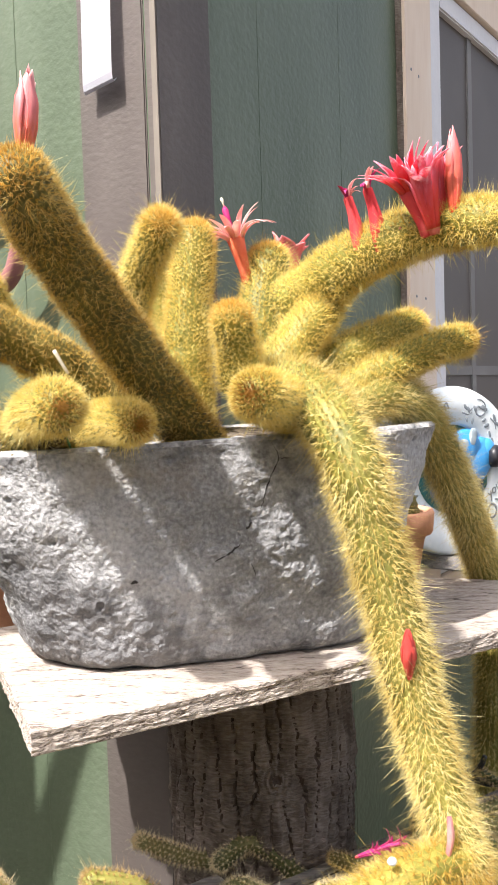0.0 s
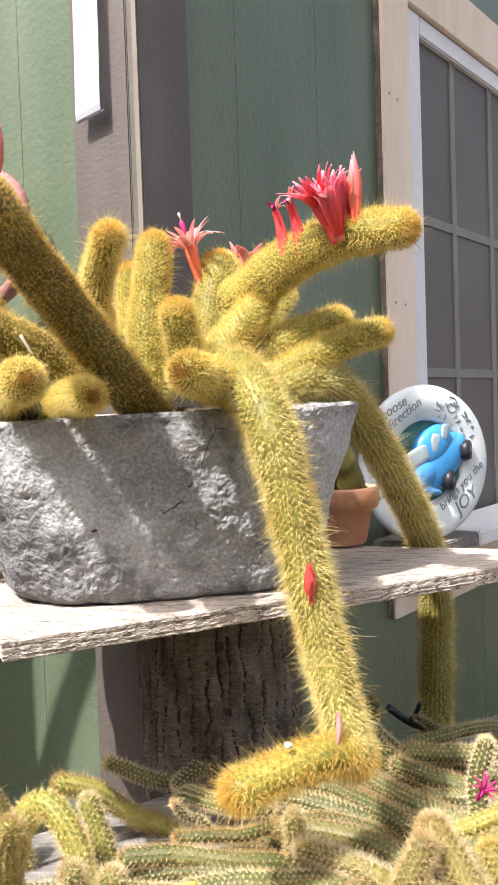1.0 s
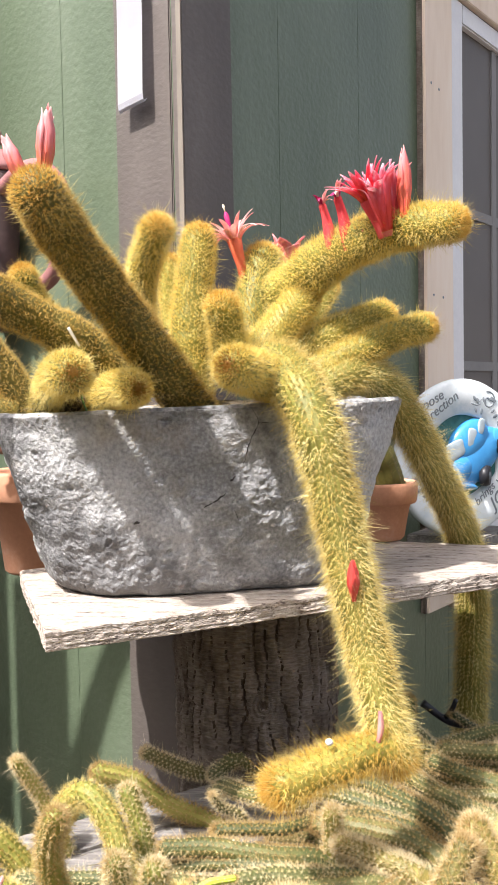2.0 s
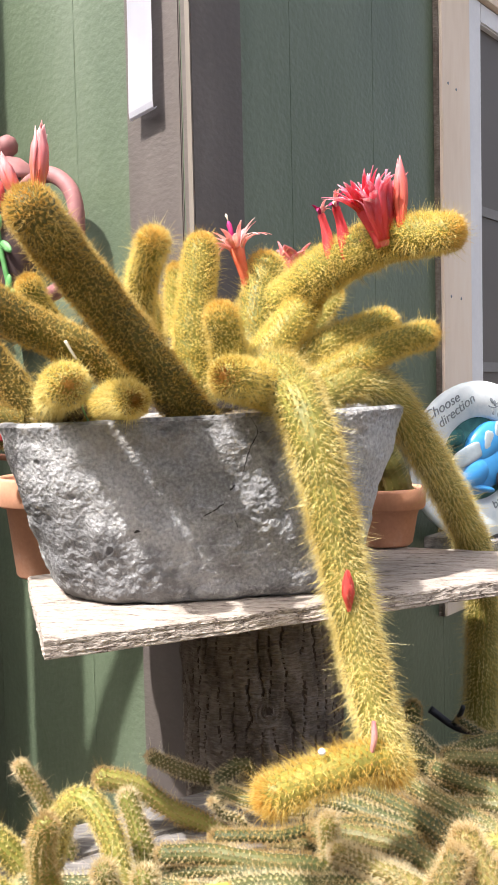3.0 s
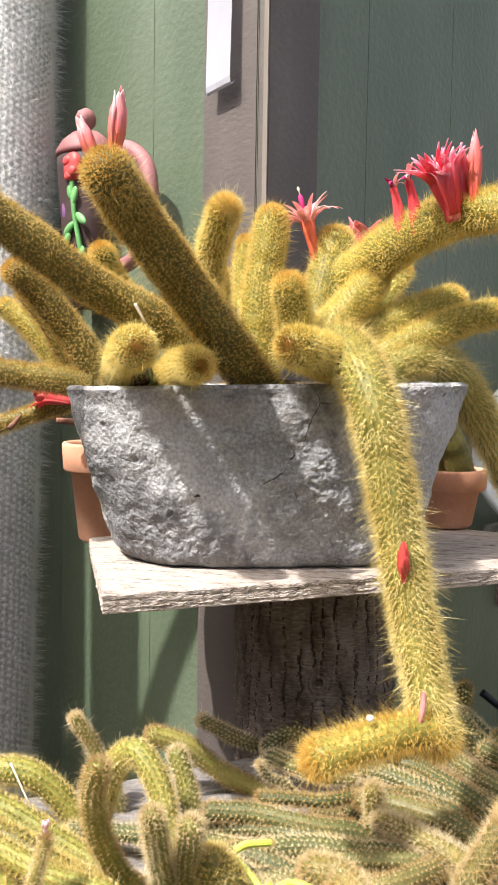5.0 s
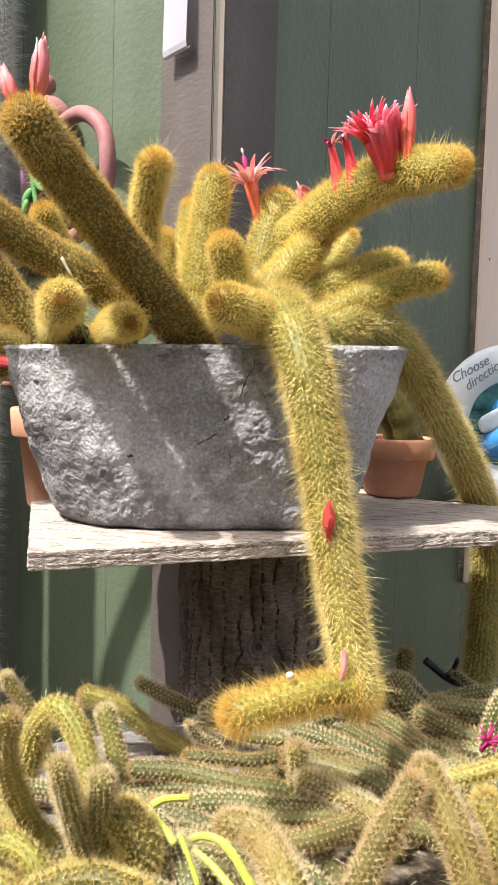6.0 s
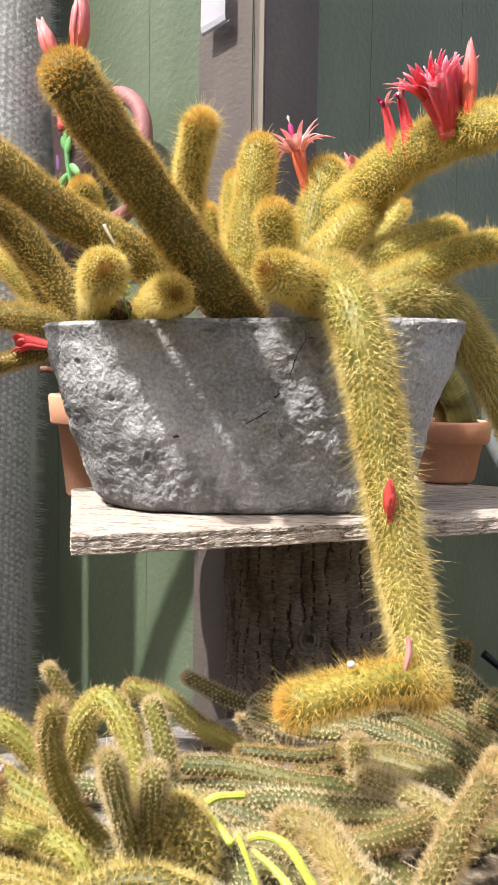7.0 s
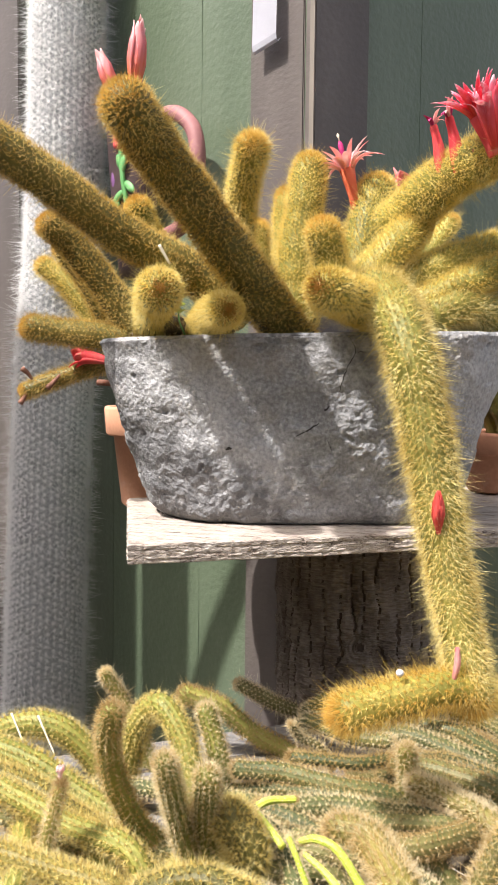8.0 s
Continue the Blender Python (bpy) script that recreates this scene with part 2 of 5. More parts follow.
DRY_BROWN = material("withered_brown", [(0.3, (0.14, 0.06, 0.04)), (0.7, (0.32, 0.15, 0.10))], 90, rough=0.8, bump=0.4, bump_scale=300)
STRAW = material("dry_straw", [(0.3, (0.55, 0.45, 0.30)), (0.7, (0.80, 0.74, 0.62))], 20, rough=0.8, bump=0.1, island=0.3)
PAPER = material("white_strip", [(0.3, (0.60, 0.60, 0.66)), (0.7, (0.70, 0.70, 0.755))], 8, (1, 1, 0.4), rough=0.6, bump=0.25, bump_scale=40)


def petal_material(name, stops, soft=0.4):
    """Colour that changes from the petal's base to its tip, with veins."""
    m = bpy.data.materials.new(name)
    m.use_nodes = True
    nd, ln = m.node_tree.nodes, m.node_tree.links.new
    b = nd["Principled BSDF"]
    co = nd.new("ShaderNodeTexCoord")
    sep = nd.new("ShaderNodeSeparateXYZ")
    ln(co.outputs["Generated"], sep.inputs[0])
    no = nd.new("ShaderNodeTexNoise")
    no.inputs["Scale"].default_value, no.inputs["Detail"].default_value = 320.0, 3.0
    mp = nd.new("ShaderNodeMapping")
    mp.inputs["Scale"].default_value = (1, 1, 0.12)
    ln(co.outputs["Object"], mp.inputs[0])
    ln(mp.outputs[0], no.inputs["Vector"])
    add = nd.new("ShaderNodeMath")
    add.operation = "MULTIPLY_ADD"
    add.inputs[1].default_value = 0.75
    sub = nd.new("ShaderNodeMath")
    sub.operation = "SUBTRACT"
    sub.inputs[1].default_value = 0.5
    ln(no.outputs[0], sub.inputs[0])
    ln(sub.outputs[0], add.inputs[0])
    ln(sep.outputs[2], add.inputs[2])
    ramp = nd.new("ShaderNodeValToRGB")
    el = ramp.color_ramp.elements
    while len(el) < len(stops):
        el.new(0.5)
    for e, (p, c) in zip(el, stops):
        e.position, e.color = p, (*c, 1)
    ln(add.outputs[0], ramp.inputs[0])
    ln(ramp.outputs[0], b.inputs["Base Color"])
    b.inputs["Roughness"].default_value = 0.5
    tr = nd.new("ShaderNodeBsdfTranslucent")
    ln(ramp.outputs[0], tr.inputs[0])
    ms = nd.new("ShaderNodeMixShader")
    ms.inputs[0].default_value = soft
    ln(b.outputs[0], ms.inputs[1])
    ln(tr.outputs[0], ms.inputs[2])
    ln(ms.outputs[0], nd["Material Output"].inputs[0])
    return m


PETAL_BUD = petal_material("bud_petal", [(0.0, (0.86, 0.26, 0.08)), (0.28, (0.88, 0.23, 0.14)), (0.60, (0.87, 0.27, 0.27)), (0.84, (0.89, 0.38, 0.38)), (1.0, (0.93, 0.62, 0.60))], 0.3)
PETAL_RED = petal_material("cluster_petal", [(0.0, (0.80, 0.07, 0.05)), (0.35, (0.87, 0.10, 0.10)), (0.70, (0.87, 0.14, 0.20)), (0.90, (0.91, 0.28, 0.38)), (1.0, (0.96, 0.64, 0.70))], 0.45)
PETAL_CORAL = petal_material("coral_petal", [(0.0, (0.80, 0.11, 0.05)), (0.4, (0.88, 0.20, 0.12)), (0.8, (0.89, 0.24, 0.24)), (1.0, (0.90, 0.36, 0.36))], 0.35)

# ---- building helpers ----
def thing(name, label, category, place=(0, 0, 0), group="", kind=""):
    ob = new(name)
    ob.empty_display_size = 0.02
    ob.location = place
    return tagged(ob, label, category, group, kind)


def mesh_of(bm, mat, smooth=True, name="mesh"):
    me = bpy.data.meshes.new(name)
    bmesh.ops.recalc_face_normals(bm, faces=bm.faces)
    bm.to_mesh(me)
    bm.free()
    me.materials.append(mat)
    if smooth:
        me.shade_smooth()
    return me


def part(name, bm, mat, parent, label="", smooth=True, kind=""):
    ob = new(name, mesh_of(bm, mat, smooth, name) if isinstance(bm, bmesh.types.BMesh) else bm)
    if parent is not None:
        ob.parent = parent
        ob.matrix_parent_inverse = Matrix() if parent.data else Matrix.Translation(-parent.location)
    return tagged(ob, label, "", "", kind)


def box(lo, hi, m=None, bevel=0.0):
    bm = bmesh.new()
    c = [(a + b) / 2 for a, b in zip(lo, hi)]
    bmesh.ops.create_cube(bm, size=1, matrix=Matrix.Translation(c) @ Matrix.Diagonal((*[b - a for a, b in zip(lo, hi)], 1)))
    if bevel:
        bmesh.ops.bevel(bm, geom=bm.edges[:], offset=bevel, segments=2, affect="EDGES")
    if m is not None:
        bm.transform(m)
    return bm


def grid_mesh(rows, mat, name, closed=True, caps=True, smooth=True):
    """A mesh from rows of points (each an n x 3 array), closed round each row."""
    v = np.concatenate(rows).astype(float)
    n, k = len(rows[0]), len(rows)
    faces = []
    m = n if closed else n - 1
    for i in range(k - 1):
        a = i * n
        for j in range(m):
            j2 = (j + 1) % n
            faces.append((a + j, a + j2, a + n + j2, a + n + j))
    if caps and closed:
        faces.append(tuple(reversed(range(n))))
        faces.append(tuple(range((k - 1) * n, k * n)))
    me = bpy.data.meshes.new(name)
    me.from_pydata(v.tolist(), [], faces)
    me.materials.append(mat)
    if smooth:
        me.shade_smooth()
    return me


def lathe(profile, seg, mat, name, m=None, wob=0.0):
    """A turned shape from (radius, height) pairs."""
    a = np.linspace(0, 2 * np.pi, seg, endpoint=False)
    rows = []
    for r, z in profile:
        rr = r * (1 + wob * np.sin(3 * a + z * 40))
        rows.append(np.stack([rr * np.cos(a), rr * np.sin(a), np.full(seg, z)], 1))
    me = grid_mesh(rows, mat, name)
    if m is not None:
        me.transform(m)
    return me


def spline(points, step):
    """Points along a smooth curve through the control points, about step apart."""
    p = [np.array(q, float) for q in points]
    if len(p) == 2:
        p = [p[0], (p[0] + p[1]) / 2, p[1]]
    p = [2 * p[0] - p[1]] + p + [2 * p[-1] - p[-2]]
    out = []
    for i in range(1, len(p) - 2):
        n = max(3, int(np.linalg.norm(p[i + 1] - p[i]) / step))
        for t in np.linspace(0, 1, n, endpoint=False):
            a, b, c, d = p[i - 1], p[i], p[i + 1], p[i + 2]
            out.append(0.5 * (2 * b + (c - a) * t + (2 * a - 5 * b + 4 * c - d) * t * t + (3 * b - a - 3 * c + d) * t ** 3))
    out.append(p[-2])
    return np.array(out)


def frames_along(pts):
    """Tangent, side and up at each point, carried along without twist."""
    tan = np.gradient(pts, axis=0)
    tan /= np.linalg.norm(tan, axis=1)[:, None]
    side = np.cross(tan[0], (0.3, 0.2, 0.93))
    if np.linalg.norm(side) < 0.1:
        side = np.cross(tan[0], (1, 0, 0))
    sides = []
    for t in tan:
        side = side - t * np.dot(side, t)
        side = side / np.linalg.norm(side)
        sides.append(side)
    sides = np.array(sides)
    return tan, sides, np.cross(tan, sides)


def spine_mesh(roots, dirs, lengths, width, mat, name, kinds=None, crown_mat=None, pads=None, pad_mat=None):
    """Thin needles, one per root. pads: (centres, normals, radius, height) of the felted cushions they grow from."""
    n = len(roots)
    rnd = np.random.normal(size=(n, 3))
    side = np.cross(dirs, rnd)
    side /= np.linalg.norm(side, axis=1)[:, None] + 1e-9
    third = np.cross(dirs, side)
    w = (width * (0.7 + 0.6 * np.random.rand(n)))[:, None]
    v = np.empty((n, 3, 3))
    v[:, 0] = roots + side * w / 2
    v[:, 1] = roots - side * w / 2 + third * w * 0.3
    v[:, 2] = roots + dirs * lengths[:, None]
    verts = v.reshape(-1, 3)
    loops = np.arange(n * 3, dtype=np.int32)
    index = kinds if kinds is not None else np.zeros(n)
    if pads is not None:
        c, nr, radius, high = pads
        m = len(c)
        nr = nr / np.linalg.norm(nr, axis=1)[:, None]
        a1 = np.cross(nr, np.random.normal(size=(m, 3)))
        a1 /= np.linalg.norm(a1, axis=1)[:, None]
        a2 = np.cross(nr, a1)
        size = radius * (0.8 + 0.4 * np.random.rand(m))[:, None]
        q = np.empty((m, 6, 3))
        for k in range(5):
            q[:, k] = c - nr * 0.0003 + (a1 * math.cos(k * 1.2566) + a2 * math.sin(k * 1.2566)) * size
        q[:, 5] = c + nr * high
        tri = np.array([(k, (k + 1) % 5, 5) for k in range(5)]).reshape(-1)
        loops = np.concatenate([loops, (n * 3 + np.arange(m)[:, None] * 6 + tri).reshape(-1).astype(np.int32)])
        verts = np.concatenate([verts, q.reshape(-1, 3)])
        index = np.concatenate([index, np.full(m * 5, 2)])
    faces = len(loops) // 3
    me = bpy.data.meshes.new(name)
    me.vertices.add(len(verts))
    me.vertices.foreach_set("co", verts.reshape(-1))
    me.loops.add(len(loops))
    me.loops.foreach_set("vertex_index", loops)
    me.polygons.add(faces)
    me.polygons.foreach_set("loop_start", np.arange(0, faces * 3, 3, dtype=np.int32))
    me.update(calc_edges=True)
    me.materials.append(mat)
    if kinds is not None:
        me.materials.append(crown_mat or TIP_SPINE)
        me.materials.append(pad_mat or AREOLE)
        me.polygons.foreach_set("material_index", index.astype(np.int32))
    return me


def cactus_stem(parent, points, r, r_end, ribs, pitch, spine, count, skin, needle, width=0.00034, long=0.0, per=4, ripple=0.08, tubercle=0.05,
                lean=0.25, label="", tip=False, flat=(8, 42), cap_count=46, scatter=0.0003, pad=0.0009, pad_high=0.0007, pad_mat=None, crown=1.5, cap_short=0.0,
                wobble=0.03, crown_mat=None, fine=0.5, hug=0.45, centrals=0.12, jitter=0.05):
    """A ribbed stem with a round tip, and its spines as a part of it. r: over the spines. flat: degrees by which the radial spines rise off the skin."""
    body, body_end = r - spine * hug, r_end - spine * hug
    pts = spline(points, pitch * fine)
    tan, side, up = frames_along(pts)
    # round cap
    k = 7
    end, et = pts[-1], tan[-1]
    cap = [end + et * body_end * math.sin(a) for a in np.linspace(0, math.pi / 2, k + 1)[1:]]
    seg = np.linalg.norm(np.diff(pts, axis=0), axis=1)
    dist = np.concatenate([[0], np.cumsum(seg)])
    f = dist / dist[-1]
    rad = body + (body_end - body) * f
    rad = rad * (1 + wobble * np.sin(dist * 90 + random.random() * 6) + wobble * 0.66 * np.sin(dist * 230))
    pts = np.concatenate([pts, cap])
    rad = np.concatenate([rad, [max(rad[-1] * math.cos(a), 0.0004) for a in np.linspace(0, math.pi / 2, k + 1)[1:]]])
    tan = np.concatenate([tan, np.repeat(tan[-1:], k, 0)])
    side = np.concatenate([side, np.repeat(side[-1:], k, 0)])
    up = np.concatenate([up, np.repeat(up[-1:], k, 0)])
    dist = np.concatenate([[0], np.cumsum(np.linalg.norm(np.diff(pts, axis=0), axis=1))])
    n = ribs * per
    a = np.linspace(0, 2 * np.pi, n, endpoint=False)
    crest = np.cos(a * ribs)
    odd = np.pi * (np.floor(a * ribs / (2 * np.pi) + 0.5) % 2)
    rows = []
    for i in range(len(pts)):
        tub = np.cos(2 * np.pi * (dist[i] / pitch - 0.5) + odd)
        rr = rad[i] * (1 + ripple * crest + tubercle * tub * (0.35 + 0.65 * (crest > 0)))
        rows.append(pts[i] + np.outer(np.cos(a) * rr, side[i]) + np.outer(np.sin(a) * rr, up[i]))
    ob = part("stem", grid_mesh(rows, skin, "stem"), None, parent, label)
    if crown_mat is not None:      # the felted brown crown at the tip
        rings = []
        for g in (0.24, 0.20, 0.15, 0.08, 0.02):
            ring = np.linspace(0, 2 * np.pi, 20, endpoint=False)
            wave = 1 + 0.18 * np.sin(ring * 7 + g * 30)
            out = np.outer(np.cos(ring) * g * wave, side[-1]) + np.outer(np.sin(ring) * g * wave, up[-1])
            rings.append(end + body_end * (out + tan[-1] * (math.sqrt(1 - g * g) * 1.0 + (0.24 - g) * 0.12)))
        part("crown", grid_mesh(rings, crown_mat, "crown"), None, ob, "brown felted tip")
    # areoles on the rib crests
    total = dist[-1]
    roots, dirs, lens, fwd = [], [], [], []
    dd = np.arange(pitch * 0.5, total, pitch)
    for j in range(ribs):
        base_ang = 2 * np.pi * j / ribs
        for d in dd + (pitch / 2 if j % 2 else 0) + np.random.normal(0, pitch * jitter, len(dd)):
            if d >= total:
                continue
            ang = base_ang + random.gauss(0, jitter * 1.4) * 2 * np.pi / ribs
            i = min(np.searchsorted(dist, d), len(pts) - 1)
            i0 = max(i - 1, 0)
            t = (d - dist[i0]) / max(dist[i] - dist[i0], 1e-9)
            p = pts[i0] * (1 - t) + pts[i] * t
            q = rad[i0] * (1 - t) + rad[i] * t
            out = np.cos(ang) * side[i] + np.sin(ang) * up[i]
            nrm = out
            if d > total - body_end * 1.1:      # on the cap the spines fan forwards
                g = min(1.0, q / body_end)
                nrm = out * g + tan[i] * math.sqrt(max(0.0, 1 - g * g))
            roots.append(p + out * q * (1 + ripple + tubercle * 0.9))
            dirs.append(nrm / np.linalg.norm(nrm))
            fwd.append(tan[i])
            lens.append(max(0.0, 1 - (total - d) / (body_end * 1.6)))
    for i in range(cap_count):                    # the round tip is thick with spines
        g = math.sqrt((i + 0.5) / cap_count)
        ang = i * 2.399963
        out = math.cos(ang) * side[-1] + math.sin(ang) * up[-1]
        nrm = out * g + tan[-1] * math.sqrt(max(0.0, 1 - g * g))
        roots.append(end + nrm * body_end)
        dirs.append(nrm)
        fwd.append(tan[-1] * 0.0)
        lens.append(1.0 - 0.5 * g)
    roots, dirs, fwd = np.array(roots), np.array(dirs), np.array(fwd)
    m = len(roots)
    R = np.repeat(roots, count, 0)
    near = np.repeat(np.array(lens), count)
    # a star of radial spines round each areole, and a few that stand out
    ref = np.cross(dirs, fwd + np.array((0.013, 0.021, 0.017)))
    ref /= np.linalg.norm(ref, axis=1)[:, None]
    other = np.cross(dirs, ref)
    turn = (np.tile(np.arange(count) * 2 * np.pi / count, m) + np.repeat(np.random.rand(m) * 6, count) + np.random.normal(0, 0.22, m * count))[:, None]
    rise = np.radians(np.random.uniform(flat[0], flat[1], m * count))
    stand = np.random.rand(m * count) < centrals
    rise[stand] = np.radians(np.random.uniform(50, 88, stand.sum()))
    rise = (rise + near * (np.radians(72) - rise) * 0.6)[:, None]
    D = np.repeat(dirs, count, 0) * np.sin(rise) + (np.repeat(ref, count, 0) * np.cos(turn) + np.repeat(other, count, 0) * np.sin(turn)) * np.cos(rise)
    D = D + np.repeat(fwd, count, 0) * lean
    D /= np.linalg.norm(D, axis=1)[:, None]
    L = spine * (0.75 + 0.5 * np.random.rand(m * count))
    if long:
        pick = stand & (np.random.rand(m * count) < long)
        L[pick] *= 1.7 + 1.2 * np.random.rand(pick.sum())
    L *= 1 - cap_short * near
    R = R + np.random.normal(0, scatter, R.shape)
    kinds = ((np.random.rand(m * count) < (near ** crown if crown_mat is None else (near - 0.74) / 0.14)) if tip else np.zeros(m * count)).astype(int)
    body_n = m - cap_count
    pads = (roots[:body_n], dirs[:body_n], pad, pad_high) if pad else None
    part("spine_coat", spine_mesh(R, D, L, width, needle, "spine_coat", kinds, crown_mat, pads, pad_mat), None, ob, "", kind="stuff")
    return ob


# ---- the shed: a corner of two walls ----
CORNER = Vector((-0.115, 1.31, 0))
ALONG = Vector((math.cos(radians(57)), math.sin(radians(57)), 0))       # shaded wall, away from the corner
BACK = Vector((-ALONG.y, ALONG.x, 0))                                   # sunlit wall, away from the corner
WALL_R = Matrix(((ALONG.x, ALONG.y, 0, CORNER.x), (ALONG.y, -ALONG.x, 0, CORNER.y), (0, 0, 1, 0), (0, 0, 0, 1)))   # x along, y outwards
WALL_L = Matrix(((BACK.x, -ALONG.x, 0, CORNER.x), (BACK.y, -ALONG.y, 0, CORNER.y), (0, 0, 1, 0), (0, 0, 0, 1)))

WIN = (0.9755, 1.90, 0.63, 1.965)        # window opening along the wall and in height


def joined(boxes, m, bevel=0.0):
    bm = bmesh.new()
    for lo, hi in boxes:
        b2 = box(lo, hi, m, bevel)
        me = bpy.data.meshes.new("tmp")
        b2.to_mesh(me)
        b2.free()
        bm.from_mesh(me)
        bpy.data.meshes.remove(me)
    return bm


ground_bm = bmesh.new()
bmesh.ops.create_grid(ground_bm, x_segments=8, y_segments=8, size=300)
ground = part("ground", ground_bm, GROUND, None)
tagged(ground, "bare brown dirt ground round the shed", "ground", "", "structure")

wall_right = part("wall_south", joined([((0.02, -0.12, 0), (WIN[0], -0.025, 2.6)), ((WIN[1], -0.12, 0), (4.0, -0.025, 2.6)),
                                        ((WIN[0], -0.12, 0), (WIN[1], -0.025, WIN[2])), ((WIN[0], -0.12, WIN[3]), (WIN[1], -0.025, 2.6))], WALL_R), GREEN, None, smooth=False)
tagged(wall_right, "green painted plywood shed wall in shade", "wall", "", "structure")
wall_left = part("wall_west", joined([((0.10, -0.12, 0), (4.0, -0.025, 2.6))], WALL_L), GREEN, None, smooth=False)
tagged(wall_left, "green painted plywood shed wall in sunlight", "wall", "", "structure")
roof = part("roof", joined([((0.0, -4.0, 2.6), (4.0, 0.02, 2.66))], WALL_R), GREY, None, smooth=False)
tagged(roof, "plain flat roof of the green shed", "roof", "", "structure")
closing = part("wall_rear", joined([((3.9, -4.0, 0), (4.0, -0.10, 2.6)), ((0.02, -4.0, 0), (3.9, -3.9, 2.6))], WALL_R), GREEN, None, smooth=False)
tagged(closing, "plain green rear walls that close the shed", "wall", "", "structure")


def siding(wall, m, spans):
    """Grooved siding, plank by plank."""
    for a, b, z0, z1 in spans:
        bm = box((a + 0.0002, -0.0245, z0), (b - 0.0002, -0.020, z1), m, 0.0006)
        part("siding_plank", bm, GREEN, wall, smooth=False)


STEP = 0.2825
siding(wall_right, WALL_R, [(0.004, 0.2865, 0, 2.6), (0.2865, 0.569, 0, 2.6), (0.569, 0.8515, 0, 2.6),
                            (0.8515, 0.9755, 0, 2.6), (0.9755, 1.134, 0, 0.63), (1.134, 1.4165, 0, 0.63), (1.4165, 1.90, 0, 0.63),
                            (0.9755, 1.134, 1.965, 2.6), (1.134, 1.4165, 1.965, 2.6), (1.4165, 1.90, 1.965, 2.6), (1.90, 2.2, 0, 2.6), (2.2, 2.5, 0, 2.6)])
siding(wall_left, WALL_L, [(0.013 + STEP * i, 0.013 + STEP * (i + 1), 0, 2.6) for i in range(9)])

# corner boards and the far batten
corner = part("trim", joined([((0.0025, -0.0215, 0), (0.125, 0.0, 2.55))], WALL_R, 0.001), GREY, None, smooth=False)
tagged(corner, "dark grey painted corner board in shade", "trim board", "", "structure")
bead = part("trim", joined([((0.0, -0.0100, 0), (0.0023, -0.0005, 2.55))], WALL_R), BEAD, None, smooth=False)
tagged(bead, "pale bare wooden edge of the corner board", "trim board", "", "structure")
corner_l = part("trim", joined([((0.024, -0.0195, 0), (0.147, -0.001, 2.55))], WALL_L, 0.002), GREY, None, smooth=False)
tagged(corner_l, "grey painted corner board in sunlight", "trim board", "", "structure")
batten = part("trim", joined([((0.93, -0.0195, 0), (1.10, 0.0, 2.55))], WALL_L, 0.002), GREY, None, smooth=False)
tagged(batten, "grey painted batten on the sunlit wall", "trim board", "", "structure")

# window
window = thing("window_1", "white vinyl window with grey screen and tan wooden trim", "window", WALL_R @ Vector((1.4, 0, 0.63)), kind="structure")
for lo, hi in (((0.832, -0.0195, 0.50), (0.975, 0.0, 2.10)), ((1.905, -0.0195, 0.50), (2.07, 0.0, 2.10)),
               ((0.9755, -0.0195, 1.968), (1.9045, -0.001, 2.10)), ((0.9755, -0.0195, 0.485), (1.9045, -0.001, 0.600))):
    part("trim_board", box(lo, hi, WALL_R, 0.002), TAN, window, "tan painted trim board", smooth=False)
for lo, hi in (((0.9755, -0.07, 0.602), (1.062, -0.012, 1.966)), ((1.83, -0.07, 0.602), (1.904, -0.012, 1.966)),
               ((1.062, -0.07, 1.915), (1.83, -0.013, 1.966)), ((1.062, -0.07, 0.602), (1.83, -0.013, 0.66))):
    part("window_frame", box(lo, hi, WALL_R, 0.004), WHITE, window, "white vinyl frame", smooth=False)
part("pane", box((1.0625, -0.036, 0.6605), (1.8295, -0.030, 1.9145), WALL_R), SCREEN, window, "dark grey insect screen", smooth=False)
for lo, hi in (((1.275, -0.0295, 0.661), (1.302, -0.025, 1.914)), ((1.55, -0.0295, 0.661), (1.577, -0.025, 1.914)),
               ((1.063, -0.0292, 1.456), (1.829, -0.0255, 1.480)), ((1.063, -0.0292, 1.068), (1.829, -0.0255, 1.092))):
    part("muntin", box(lo, hi, WALL_R), MUNTIN, window, smooth=False)
for x, z in ((0.862, 1.72), (0.902, 1.715), (0.868, 1.24), (0.918, 1.238), (0.88, 0.56), (0.93, 0.555)):
    part("nail", lathe([(0.0034, -0.002), (0.0034, 0.0006), (0.001, 0.0010)], 10, INK, "nail", WALL_R @ Matrix.Translation((x, 0.0, z)) @ Matrix.Rotation(radians(-90), 4, "X")), None, window, "dark nail head")
# bare edge strip; its bark-dark colour also stands for the shade in the gap
part("trim_edge", box((0.8275, -0.0195, 0.50), (0.8316, -0.006, 2.10), WALL_R, 0.0006), BARK, window, "bare trim edge, darkened for the shade in the gap", smooth=False)
part("window_sill", box((0.93, 0.0005, 0.668), (1.95, 0.17, 0.703), WALL_R, 0.004), WHITE, window, "weathered white ledge", smooth=False)
# added support for the plaque, given a dark colour in place of shade
part("ledge", box((0.72, 0.0005, 0.676), (0.929, 0.165, 0.703), WALL_R, 0.003), PLANK, window, "grey ledge end, darkened in place of shade", smooth=False)

